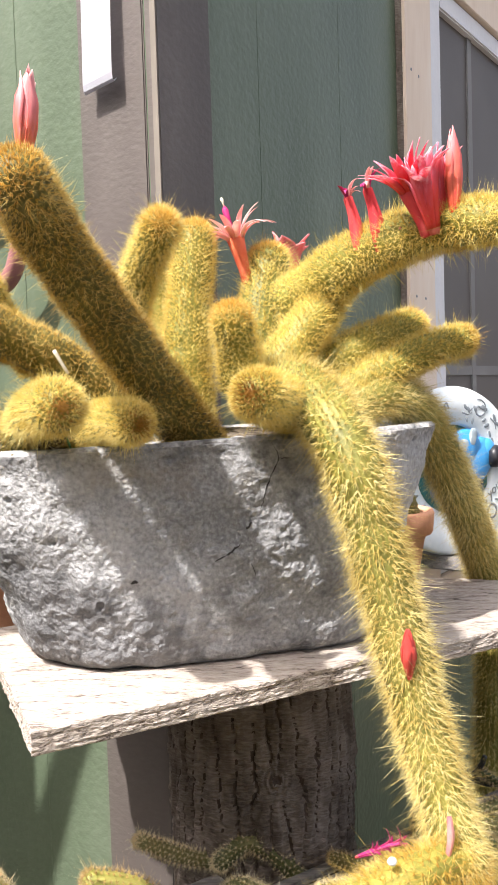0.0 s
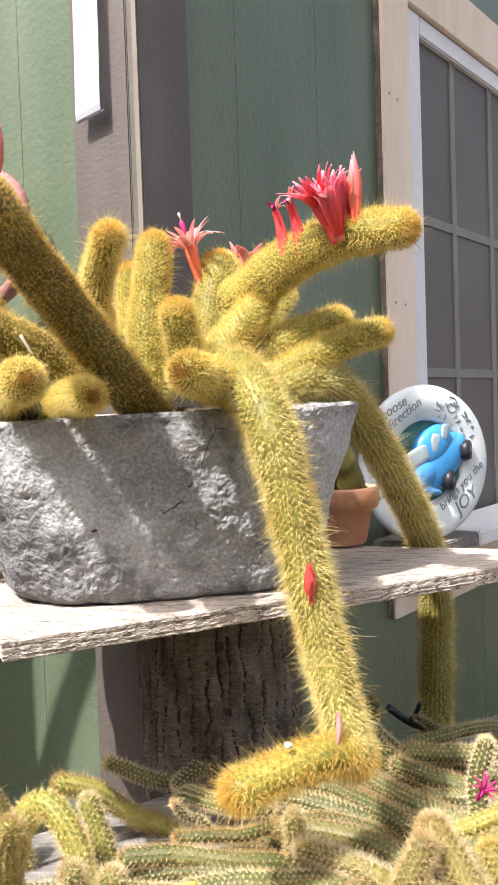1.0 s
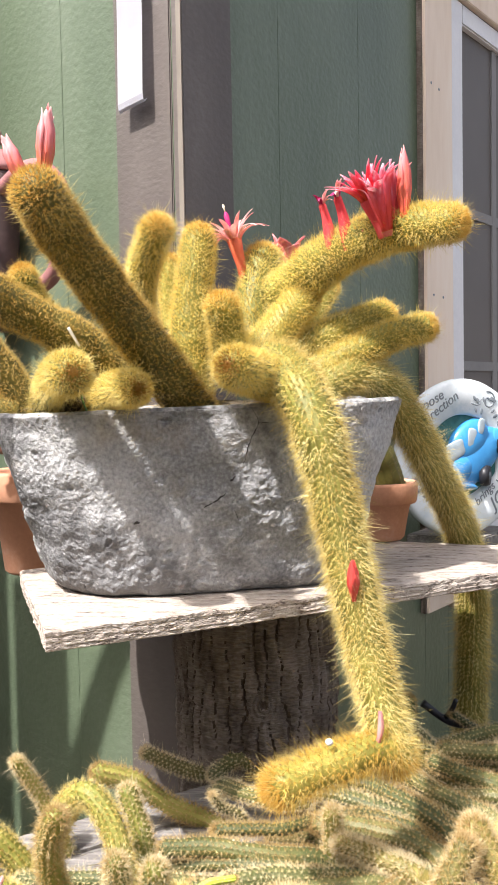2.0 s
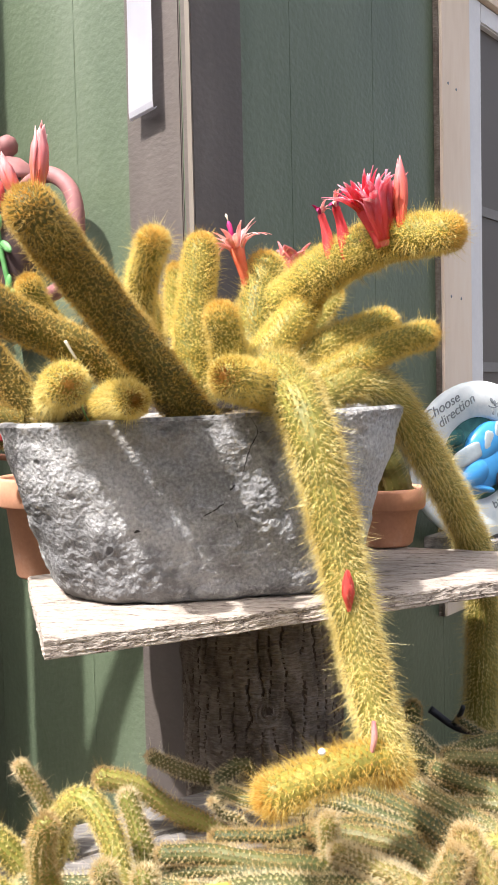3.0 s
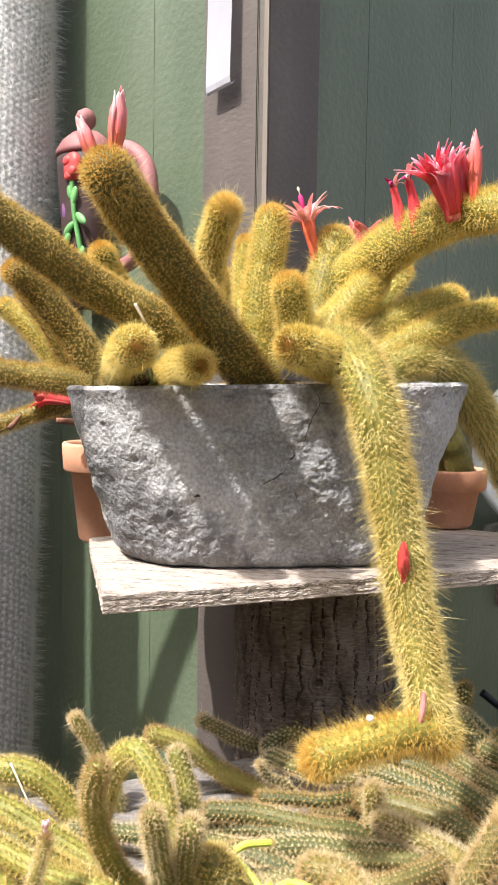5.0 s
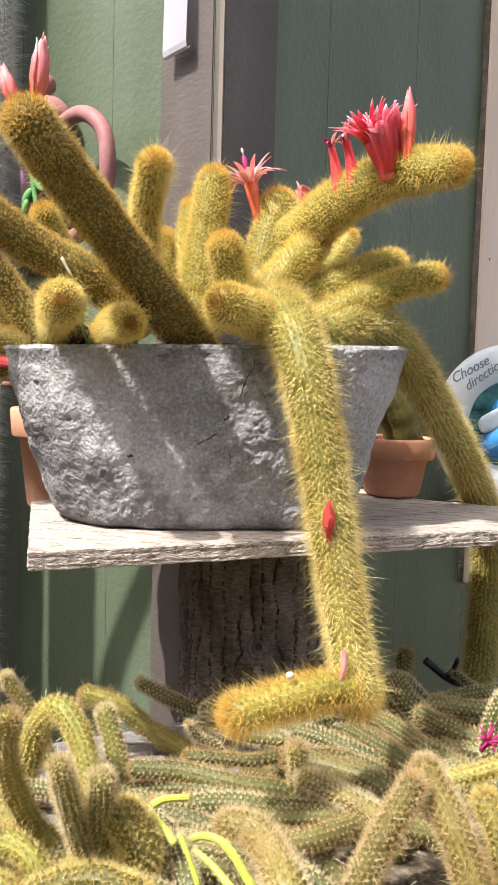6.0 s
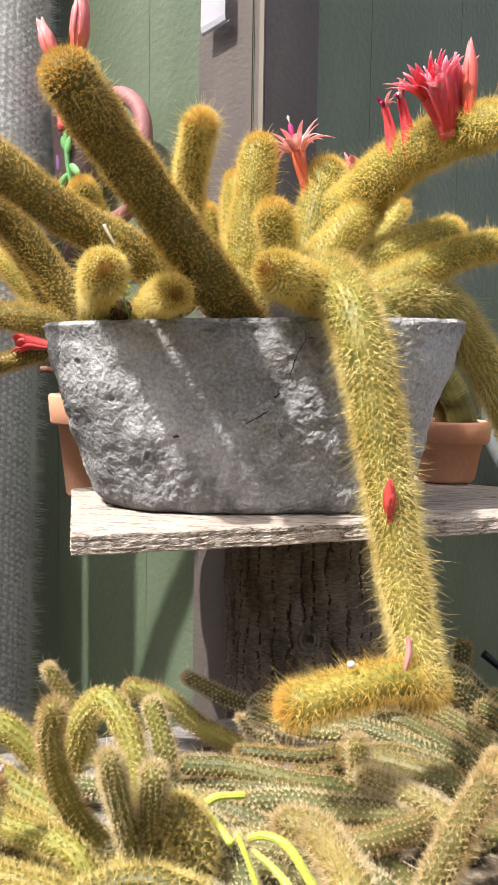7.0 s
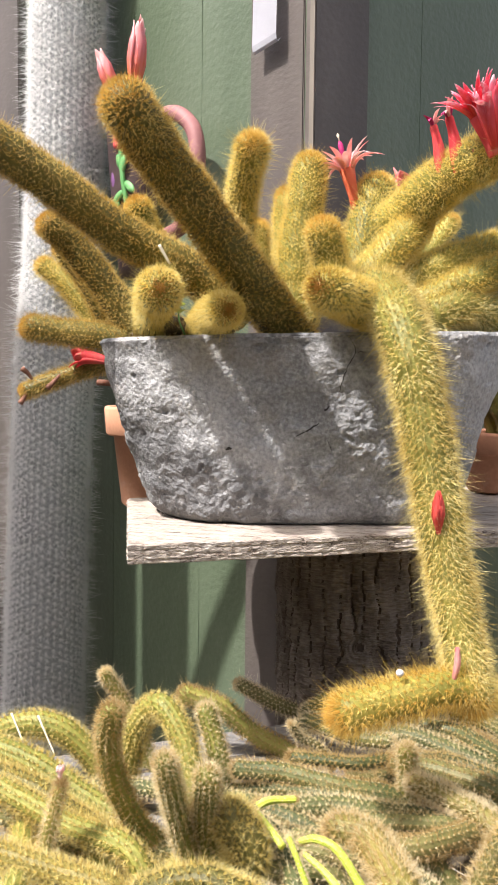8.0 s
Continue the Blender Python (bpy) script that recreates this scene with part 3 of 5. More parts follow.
# white strip on the corner board
strip = thing("white_strip", "white painted metal strip hung on the grey corner board", "metal strip", WALL_L @ Vector((0.09, 0.02, 1.48)))
bm = bmesh.new()
prof = [(0.012, 1.488), (0.017, 1.482), (0.021, 1.485), (0.0225, 1.494), (0.022, 1.52), (0.020, 1.60), (0.018, 2.3)]
rows = []
for i, (yy, zz) in enumerate(prof):
    rows.append([bm.verts.new(WALL_L @ Vector((x, yy + d, zz - (x - 0.062) * 0.16 * (i < 5)))) for x, d in ((0.062, 0), (0.117, 0))])
for a, b in zip(rows, rows[1:]):
    bm.faces.new((a[0], a[1], b[1], b[0]))
bmesh.ops.solidify(bm, geom=bm.faces[:], thickness=0.0012)
part("strip", bm, PAPER, strip, smooth=False)


# ---- bench, stump and shelf ----
BENCH_Z = 0.545
BENCH = pose(-0.04, 0.915, 0, 0, 0, 36)          # x along the bench's back edge, y away from the camera
bench = thing("bench", "weathered grey plank bench under the trailing cactus", "bench", BENCH @ Vector((0, -0.3, 0)))
for i in range(5):
    y1 = -0.024 - 0.146 * i
    bm = box((-1.25, y1 - 0.140, BENCH_Z - 0.034), (0.95 - 0.03 * (i % 2), y1, BENCH_Z), BENCH, 0.004)
    part("plank", bm, PLANK, bench, smooth=False)
for x0, x1, y1 in ((-1.25, 0.028, 0.053), (0.032, 0.95, -0.001)):
    part("plank", box((x0, -0.020, BENCH_Z - 0.034), (x1, y1, BENCH_Z), BENCH, 0.004), PLANK, bench, smooth=False)
for x in (-1.1, 0.8):
    for y in (-0.10, -0.62):
        part("leg", box((x, y, 0), (x + 0.08, y + 0.08, BENCH_Z - 0.034), BENCH, 0.004), PLANK, bench, smooth=False)


def stump_mesh():
    """Bark in upright plates with fissures between them whose depths are coloured dark as shade, a knot on the front
    and a ragged broken top.
    """
    seg, size = 420, 0.104
    a = np.linspace(0, 2 * np.pi, seg, endpoint=False)
    heights = np.concatenate([np.linspace(0.0, 0.50, 14), np.linspace(0.505, 0.7865, 130)])
    rows, deep = [], []
    for z in heights:
        r, dp = [], []
        for t in a:
            c, s = math.cos(t), math.sin(t)
            u = t * size
            k = (t + math.pi / 2 - 0.17 + math.pi) % (2 * math.pi) - math.pi      # the knot
            d = math.hypot(k * 0.1, (z - 0.640) * 0.85)
            eye = math.exp(-(d / 0.016) ** 2)
            ring, tall = Vector((c * size, s * size, z)), Vector((c * size, s * size, z * 0.45))
            f = 38 * t / (2 * math.pi) + 0.70 * noise.noise(tall * 20) + 0.26 * noise.noise(tall * 90) + 0.12 * noise.noise(ring * 170) + math.copysign(0.35, k) * math.exp(-(d / 0.022) ** 2)
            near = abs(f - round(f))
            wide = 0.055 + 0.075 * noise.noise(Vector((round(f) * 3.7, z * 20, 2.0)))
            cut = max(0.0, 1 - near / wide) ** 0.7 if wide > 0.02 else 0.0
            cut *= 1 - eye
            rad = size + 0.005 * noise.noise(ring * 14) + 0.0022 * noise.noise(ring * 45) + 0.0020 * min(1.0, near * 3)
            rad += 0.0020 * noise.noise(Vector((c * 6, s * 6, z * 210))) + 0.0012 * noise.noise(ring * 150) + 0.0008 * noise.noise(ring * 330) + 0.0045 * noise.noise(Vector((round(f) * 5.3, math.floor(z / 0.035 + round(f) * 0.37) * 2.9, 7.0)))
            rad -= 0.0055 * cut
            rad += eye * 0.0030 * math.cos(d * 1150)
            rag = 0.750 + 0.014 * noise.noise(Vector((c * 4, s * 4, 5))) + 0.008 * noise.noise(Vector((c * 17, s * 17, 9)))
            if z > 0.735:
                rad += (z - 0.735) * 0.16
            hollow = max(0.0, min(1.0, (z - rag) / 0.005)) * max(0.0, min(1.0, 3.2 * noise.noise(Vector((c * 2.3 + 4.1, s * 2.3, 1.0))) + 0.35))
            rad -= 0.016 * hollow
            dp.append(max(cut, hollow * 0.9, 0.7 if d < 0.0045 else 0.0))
            r.append((rad * c, rad * s, z))
        rows.append(np.array(r))
        deep.append(dp)
    me = grid_mesh(rows, BARK, "stump")
    me.materials.append(FISSURE_SHADE)
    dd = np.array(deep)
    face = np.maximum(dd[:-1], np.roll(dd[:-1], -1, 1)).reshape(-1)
    # deep faces take the dark colour, which puts shade into cracks and hollows
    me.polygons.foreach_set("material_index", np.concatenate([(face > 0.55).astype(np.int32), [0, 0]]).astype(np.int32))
    return me


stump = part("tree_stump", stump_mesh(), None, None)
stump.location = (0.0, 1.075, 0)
tagged(stump, "grey-brown tree stump with cracked bark holding up the shelf", "tree stump")

shelf_outline = [(-0.163, 0.692), (0.470, 1.070), (0.480, 1.098), (0.375, 1.137), (0.205, 1.187), (0.190, 1.262), (0.05, 1.262), (-0.285, 0.985)]


def shelf_mesh():
    bm = bmesh.new()
    pts = []
    n = len(shelf_outline)
    for i in range(n):
        a, b = Vector(shelf_outline[i]), Vector(shelf_outline[(i + 1) % n])
        k = max(2, int((b - a).length / 0.004))
        nor = Vector((b.y - a.y, a.x - b.x)).normalized()
        for j in range(k):
            p = a.lerp(b, j / k)
            p += nor * 0.0012 * noise.noise(Vector((p.x * 160, p.y * 160, 3)))
            pts.append(p)
    rows = []
    for z, off in ((0.7870, 0.0015), (0.7882, 0.0), (0.7905, 0.0005), (0.7922, -0.0005), (0.7940, 0.0004), (0.7975, -0.0002), (0.8000, 0.0008), (0.8015, 0.0), (0.8045, 0.0), (0.806, 0.0018)):
        c = Vector((0.05, 0.98))
        r = []
        for p in pts:
            d = (c - p).normalized()
            w = off + 0.0016 * noise.noise(Vector((p.x * 110, p.y * 110, z * 700))) + 0.0010 * noise.noise(Vector((p.x * 30, p.y * 30, z * 300)))
            q = p + d * max(w, -0.001)
            r.append((q.x, q.y, z + 0.0008 * noise.noise(Vector((p.x * 30, p.y * 30, z * 50)))))
        rows.append(np.array(r))
    return grid_mesh(rows, BOARD, "shelf", smooth=False)


shelf = part("shelf", shelf_mesh(), None, None)
tagged(shelf, "rough pale weathered plywood shelf board on a stump", "shelf board")
cleat = part("shelf_cleat", box((-0.322, 1.13, 0.735), (-0.05, 1.23, 0.770), None, 0.003), PLANK, None, smooth=False)
cleat.parent = shelf


# ---- concrete planter ----
POT = pose(-0.052, 0.955, 0, 0, 0, 14)


def crack_mesh(body, line, wide):
    """A thin jagged dark ribbon that paints the shade of a crack along the planter's front. line: (x, z) pairs."""
    co = np.empty(len(body.vertices) * 3)
    body.vertices.foreach_get("co", co)
    co = co.reshape(-1, 3)
    co = co[co[:, 1] < 0.9]
    pts = spline([(x, 0.0, z) for x, z in line], 0.0022)
    ribbon = []
    for p in pts:
        p = p + np.array((noise.noise(Vector(p) * 420), 0, noise.noise(Vector(p) * 420 + Vector((7, 0, 0))))) * 0.0016
        p[1] = co[np.argmin((co[:, 0] - p[0]) ** 2 + (co[:, 2] - p[2]) ** 2), 1]
        ribbon.append(p)
    ribbon = np.array(ribbon)
    tan, side, up = frames_along(ribbon)
    a = np.linspace(0, 2 * np.pi, 6, endpoint=False)
    rows = []
    for i, p in enumerate(ribbon):
        f = i / (len(ribbon) - 1)
        rr = wide * (0.25 + math.sin(math.pi * min(0.97, 0.03 + f)) * (0.75 + 0.9 * noise.noise(Vector(p) * 260)))
        rows.append(p + np.outer(np.cos(a) * max(rr, wide * 0.2), side[i]) + np.outer(np.sin(a) * max(rr, wide * 0.2), up[i]))
    return grid_mesh(rows, CRACK_SHADE, "crack")


def pot_row(a_, b_, z, inner=0.0, rough=1.0):
    r = []
    for t in np.concatenate([np.linspace(0, np.pi, 160, endpoint=False), np.linspace(np.pi, 2 * np.pi, 540, endpoint=False)]):
        c, s = math.cos(t), math.sin(t)
        e = 2 / 2.9
        x = math.copysign(abs(c) ** e, c) * (a_ - inner)
        y = math.copysign(abs(s) ** e, s) * (b_ - inner)
        p = Vector((x * 14, y * 14, z * 14))
        w = 0.0055 * noise.noise(p * 0.8) + 0.0048 * noise.noise(p * 1.9 + Vector((5, 1, 2))) + 0.0020 * noise.noise(p * 4.0) + 0.0010 * noise.noise(p * 9) + 0.0007 * noise.noise(p * 19) + 0.0005 * noise.noise(p * 38)
        low = max(0.0, min(1.0, (0.960 - z) / 0.05))
        crust = max(0.0, min(1.0, 0.35 + 2.6 * noise.noise(p * 1.15 + Vector((9, 4, 7))))) * (0.25 + 0.75 * low)      # where the mix was slapped on
        w += crust * (0.0022 + 0.0022 * noise.noise(p * 6.5 + Vector((3, 3, 3))) + 0.0012 * noise.noise(p * 15) + 0.0006 * noise.noise(p * 34)) + 0.00016 * noise.noise(p * 44)
        pit = noise.noise(p * 5.2 + Vector((1, 8, 3)))
        w -= 0.0030 * max(0.0, min(1.0, (pit - 0.62) / 0.08))
        d = Vector((x / a_ ** 2, y / b_ ** 2)).normalized()
        r.append((x + d.x * w * rough, y + d.y * w * rough, z + 0.0012 * rough * noise.noise(p * 3) + 0.024 * x * (z - 0.806) / 0.2))
    return np.array(r)


def planter_mesh():
    rows = []
    for f in np.linspace(0, 1, 170):
        z = 0.8065 + f * 0.1985
        foot = -0.012 * max(0.0, 1 - f / 0.07) ** 2
        rows.append(pot_row(0.173 + 0.061 * f + foot, 0.113 + 0.024 * f + 0.006 * math.sin(f * math.pi) + foot, z))
    top = [rows[-1], pot_row(0.234, 0.140, 1.0085, 0.004, 0.8), pot_row(0.234, 0.140, 1.0085, 0.016, 0.8)]
    for f in np.linspace(0, 1, 8):
        top.append(pot_row(0.234 - 0.01 * f, 0.140 - 0.01 * f, 1.004 - 0.05 * f, 0.020, 0.6))
    body, rim = grid_mesh(rows, CONCRETE, "body"), grid_mesh(top, RIM, "rim", caps=False)
    body.transform(POT)
    rim.transform(POT)
    return body, rim


planter = thing("concrete_planter", "rough grey hand-cast concrete trough planter with cracks", "planter", POT @ Vector((0, 0, 0.8065)))
for part_name, mesh, part_label in zip(("body", "rim"), planter_mesh(), ("", "thin chipped pale rim")):
    trough = part(part_name, mesh, None, planter, part_label)
    if part_name == "body":
        for line, wide in ((((0.021, 1.004), (0.026, 0.990), (0.017, 0.970), (0.012, 0.954), (0.006, 0.938)), 0.00045), (((0.026, 0.990), (0.036, 0.989)), 0.0004), (((-0.031, 0.9035), (-0.024, 0.907), (-0.016, 0.9115), (-0.009, 0.917)), 0.0010),
                           (((-0.004, 0.929), (0.002, 0.934)), 0.0017), (((-0.104, 0.8885), (-0.097, 0.8895)), 0.0017), (((-0.001, 0.900), (0.002, 0.893), (0.003, 0.886)), 0.0004)):
            part("crack", crack_mesh(mesh, line, wide), None, trough, "dark crack")


def soil_mesh():
    rows = [pot_row(0.234, 0.140, 0.999, 0.020, 0.3)]
    for k in (0.8, 0.6, 0.4, 0.2, 0.05):
        r = rows[0].copy()
        r[:, :2] *= k
        r[:, 2] += np.random.normal(0, 0.002, len(r)) + 0.006 * (1 - k)
        rows.append(r)
    me = grid_mesh(rows, SOIL, "soil", caps=True)
    me.transform(POT)
    return me


soil = part("potting_soil", soil_mesh(), None, None)
tagged(soil, "dark gritty potting soil in the planter", "soil", "", "stuff")


# ---- small clay pots ----
def clay_pot(place, r, h, rim, label):
    pot = thing("terracotta_pot", label, "flower pot", place, "clay pots on the shelf")
    base = r * 0.66
    t = 0.007
    prof = [(base - 0.004, 0), (base, 0.004), (base + (r * 0.88 - base) * (1 - rim / h), h - rim - 0.002), (r * 0.93, h - rim), (r * 0.965, h - rim + 0.003),
            (r, h - 0.004), (r - 0.002, h), (r - t, h), (r - t - 0.002, h - 0.004), (r * 0.8, h - rim * 1.2)]
    part("body", lathe(prof, 64, TERRACOTTA, "body", Matrix.Translation(place)), None, pot)
    part("soil", lathe([(r * 0.82, h - rim * 1.0), (r * 0.5, h - rim * 0.9), (0.001, h - rim * 0.85)], 32, SOIL, "soil", Matrix.Translation(place)), None, pot, "dark soil")
    return pot


clay_pot((-0.318, 1.170, 0.7705), 0.074, 0.146, 0.042, "orange terracotta pot with thick rim behind the planter")
clay_pot((0.170, 1.208, 0.8075), 0.060, 0.083, 0.030, "orange terracotta pot holding a small cactus on the shelf")


# ---- the golden cactus in the planter ----
golden = thing("golden_cactus", "golden-spined trailing cactus with red flowers in the concrete planter", "cactus", POT @ Vector((0, 0, 0.98)))
potted = thing("small_cactus", "small green cactus in the terracotta pot", "cactus", (0.17, 1.208, 0.86))
trailing = thing("trailing_cactus", "heap of trailing green cactus stems with pale spines on the bench", "cactus", BENCH @ Vector((0, -0.3, BENCH_Z)))


def pot_stem(*points, r, r_end, tone=0.5, long=0.3, soft_tip=False, coarse=0):
    if coarse:            # the hanging stems: long star-like tufts
        return cactus_stem(golden, points, r, r_end, round(2 * math.pi * r / 0.0064), 0.0064, 0.0102, 18 if coarse == 2 else 13, SKIN if coarse == 2 else HANG_SKIN, AMBER_SPINE if coarse == 2 else STRAW_SPINE,
                           0.00036, 0.5, 3, 0.012, 0.045, lean=0.5, tip=True, flat=(30, 80), cap_count=70, scatter=0.0006, crown=2.5, pad=0.0010, pad_mat=AREOLE_GOLD, centrals=0.15, jitter=0.10)
    felt = tone < 0.76
    needle = BROWN_SPINE if felt else SPINE
    skin = SKIN if soft_tip else OLIVE_SKIN if felt else YELLOW_SKIN if tone > 0.97 else SKIN
    return cactus_stem(golden, points, r, r_end, round(2 * math.pi * r / 0.0054), 0.0050, 0.0064 if felt else 0.0078, 20 if soft_tip else 13, skin, SPINE if soft_tip else needle, 0.00040, long, 3, 0.008, 0.045, tip=True,
                       flat=(20, 76) if felt else (22, 76), cap_count=120, scatter=0.0004, pad=0.0007, pad_mat=AREOLE if felt else AREOLE_GOLD, crown=4.0 if soft_tip else 2.2, cap_short=0.25,
                       crown_mat=CROWN_SPINE if soft_tip else None, centrals=0.16, jitter=0.13)


def small_pot_stem(*points, r, r_end, tone=0.5):
    return cactus_stem(potted, points, r, r_end, 12, 0.009, 0.0016, 3, OLIVE_SKIN, BROWN_SPINE, 0.0003, ripple=0.03, lean=0.8, pad=0.0006)


def bed_stem(*points, r, r_end, tone=0.5, young=False, count=16, per=3, fuzzy=False):
    if young:
        return cactus_stem(trailing, points, r, r_end, 8, 0.006, 0.003, 4, YOUNG, BED_SPINE, 0.0003, pad=0.0005, pad_mat=AREOLE_PALE)
    warm = tone > 0.55
    first, second = Vector(points[0]), Vector(points[1])
    root = first + (first - second).normalized() * 0.022
    points = (tuple(root - Vector((0, 0, 0.016))),) + points          # the rooted end dips under its neighbours
    if fuzzy:             # old thick stems under a brown coat
        return cactus_stem(trailing, points, r, r_end, 2 * max(5, round(math.pi * r / 0.0060)), 0.0060, 0.0072, 24, OLIVE_SKIN, STRAW_SPINE if tone > 0.5 else BED_SPINE, 0.00036, 0.2, per, 0.03, 0.05, flat=(22, 76),
                           pad=0.0009, pad_mat=AREOLE_GOLD, centrals=0.2, cap_count=40)
    return cactus_stem(trailing, points, r, r_end, 2 * max(5, round(math.pi * r / 0.0061)), 0.0058, 0.0058 if warm else 0.0054, count + 4 * warm, BED_YELLOW if warm and tone > 0.65 else BED_SKIN, STRAW_SPINE if warm and tone > 0.75 else BED_SPINE,
                       0.00034, 0.3, per, 0.05, 0.07, flat=(18, 70), pad=0.0009, pad_high=0.0008, pad_mat=AREOLE_GOLD if warm else AREOLE_PALE, centrals=0.14, cap_count=30)


pot_stem((-0.036, 0.900, 0.981), (-0.073, 0.830, 1.049), (-0.110, 0.760, 1.116), (-0.133, 0.690, 1.163), (-0.138, 0.630, 1.187), r=0.0261, r_end=0.0234, tone=0.75)
pot_stem((-0.110, 0.920, 1.032), (-0.171, 0.880, 1.080), (-0.237, 0.830, 1.120), (-0.283, 0.790, 1.159), (-0.325, 0.750, 1.191), (-0.363, 0.720, 1.219), r=0.0232, r_end=0.0228, tone=0.7)
pot_stem((-0.244, 0.930, 1.003), (-0.281, 0.913, 1.065), (-0.316, 0.897, 1.113), (-0.335, 0.880, 1.133), r=0.0209, r_end=0.0182, tone=0.55)
pot_stem((-0.283, 0.960, 1.004), (-0.322, 0.955, 1.073), (-0.355, 0.950, 1.115), r=0.0174, r_end=0.0139, tone=0.5)
pot_stem((-0.327, 1.000, 1.024), (-0.370, 1.000, 1.075), (-0.405, 1.000, 1.101), r=0.0174, r_end=0.0147, tone=0.8)
pot_stem((-0.258, 0.920, 1.006), (-0.311, 0.900, 1.011), (-0.359, 0.880, 1.017), r=0.0181, r_end=0.0165, tone=0.6)
pot_stem((-0.280, 1.020, 0.992), (-0.357, 1.013, 0.969), (-0.411, 1.007, 0.950), (-0.432, 1.000, 0.941), r=0.0139, r_end=0.0127, tone=0.6)
pot_stem((-0.220, 0.890, 1.001), (-0.198, 0.840, 1.026), (-0.161, 0.760, 1.040), (-0.135, 0.700, 1.042), r=0.0155, r_end=0.0222, tone=0.7, soft_tip=True)
pot_stem((-0.161, 0.890, 1.008), (-0.136, 0.850, 1.022), (-0.106, 0.790, 1.028), (-0.088, 0.755, 1.027), r=0.0205, r_end=0.0178, tone=0.7, soft_tip=True)
pot_stem((-0.220, 1.000, 1.079), (-0.253, 0.980, 1.133), (-0.260, 0.960, 1.163), r=0.0212, r_end=0.0178, tone=0.9)
pot_stem((-0.104, 0.860, 1.100), (-0.085, 0.801, 1.147), (-0.060, 0.742, 1.175), r=0.0169, r_end=0.0167, tone=0.80)
pot_stem((-0.059, 0.930, 1.019), (-0.058, 0.942, 1.103), (-0.048, 0.953, 1.200), r=0.0270, r_end=0.0207, tone=0.95)
pot_stem((-0.091, 1.030, 1.104), (-0.095, 1.030, 1.147), (-0.093, 1.030, 1.183), r=0.0173, r_end=0.0144, tone=1.0)
pot_stem((-0.117, 1.060, 1.033), (-0.129, 1.050, 1.097), (-0.131, 1.040, 1.146), r=0.0219, r_end=0.0157, tone=1.0)
pot_stem((-0.003, 0.870, 1.052), (-0.007, 0.858, 1.086), (-0.011, 0.846, 1.110), r=0.0226, r_end=0.0197, tone=0.80)
pot_stem((0.011, 0.950, 1.077), (0.016, 0.970, 1.131), (0.025, 0.990, 1.178), r=0.0269, r_end=0.0237, tone=0.95)
pot_stem((0.020, 0.890, 1.053), (0.053, 0.907, 1.099), (0.073, 0.925, 1.125), r=0.0254, r_end=0.0208, tone=0.9)
pot_stem((0.049, 0.960, 1.132), (0.103, 0.900, 1.167), (0.151, 0.850, 1.182), (0.188, 0.810, 1.183), (0.217, 0.788, 1.181), r=0.0292, r_end=0.0201, tone=0.80)
pot_stem((0.069, 1.050, 1.094), (0.095, 1.055, 1.134), (0.105, 1.060, 1.151), r=0.0152, r_end=0.0131, tone=1.0)
pot_stem((0.041, 0.920, 1.052), (0.102, 0.932, 1.083), (0.140, 0.943, 1.098), (0.161, 0.955, 1.106), r=0.0225, r_end=0.0202, tone=0.80)
pot_stem((0.070, 0.910, 1.032), (0.133, 0.918, 1.065), (0.177, 0.927, 1.084), (0.208, 0.935, 1.091), r=0.0229, r_end=0.0172, tone=0.80)
pot_stem((0.055, 0.880, 1.028), (0.027, 0.820, 1.040), (0.009, 0.760, 1.046), r=0.0249, r_end=0.0217, tone=0.65, soft_tip=True)
pot_stem((0.014, 0.900, 1.048), (0.052, 0.850, 1.045), (0.080, 0.790, 1.002), (0.096, 0.775, 0.944), (0.108, 0.765, 0.893), (0.118, 0.753, 0.843), (0.130, 0.740, 0.786), (0.140, 0.725, 0.743), (0.150, 0.711, 0.703), (0.154, 0.705, 0.692), r=0.0304, r_end=0.0216, tone=0.8, coarse=1)
pot_stem((0.154, 0.705, 0.697), (0.127, 0.686, 0.700), (0.090, 0.667, 0.694), (0.055, 0.648, 0.686), r=0.0185, r_end=0.0205, tone=0.9, coarse=2)
pot_stem((0.097, 0.900, 1.029), (0.135, 0.920, 1.042), (0.170, 0.960, 1.020), (0.206, 1.020, 0.968), (0.243, 1.100, 0.907), (0.282, 1.180, 0.835), (0.306, 1.230, 0.769), (0.313, 1.250, 0.697), (0.312, 1.250, 0.629), (0.309, 1.250, 0.552), (0.306, 1.250, 0.474), r=0.0238, r_end=0.0264, tone=0.77, coarse=1)

small_pot_stem((0.196, 1.215, 0.869), (0.182, 1.200, 0.916), (0.158, 1.185, 0.961), (0.131, 1.170, 0.996), r=0.0212, r_end=0.0182, tone=0.3)
small_pot_stem((0.175, 1.240, 0.872), (0.164, 1.227, 0.910), (0.137, 1.213, 0.945), (0.115, 1.200, 0.969), r=0.0179, r_end=0.0158, tone=0.3)

bed_stem((-0.184, 0.800, 0.552), (-0.203, 0.788, 0.610), (-0.222, 0.776, 0.649), r=0.0115, r_end=0.0083, tone=0.7)
bed_stem((-0.074, 0.620, 0.542), (-0.109, 0.598, 0.583), (-0.124, 0.576, 0.632), (-0.122, 0.553, 0.679), (-0.109, 0.531, 0.710), r=0.0125, r_end=0.0107, tone=0.70, count=13)
bed_stem((-0.065, 0.600, 0.554), (-0.067, 0.560, 0.624), (-0.062, 0.520, 0.682), r=0.0122, r_end=0.0103, tone=0.70, count=13)
bed_stem((-0.043, 0.610, 0.541), (-0.049, 0.583, 0.602), (-0.040, 0.555, 0.659), r=0.0137, r_end=0.0112, tone=0.70, count=13)
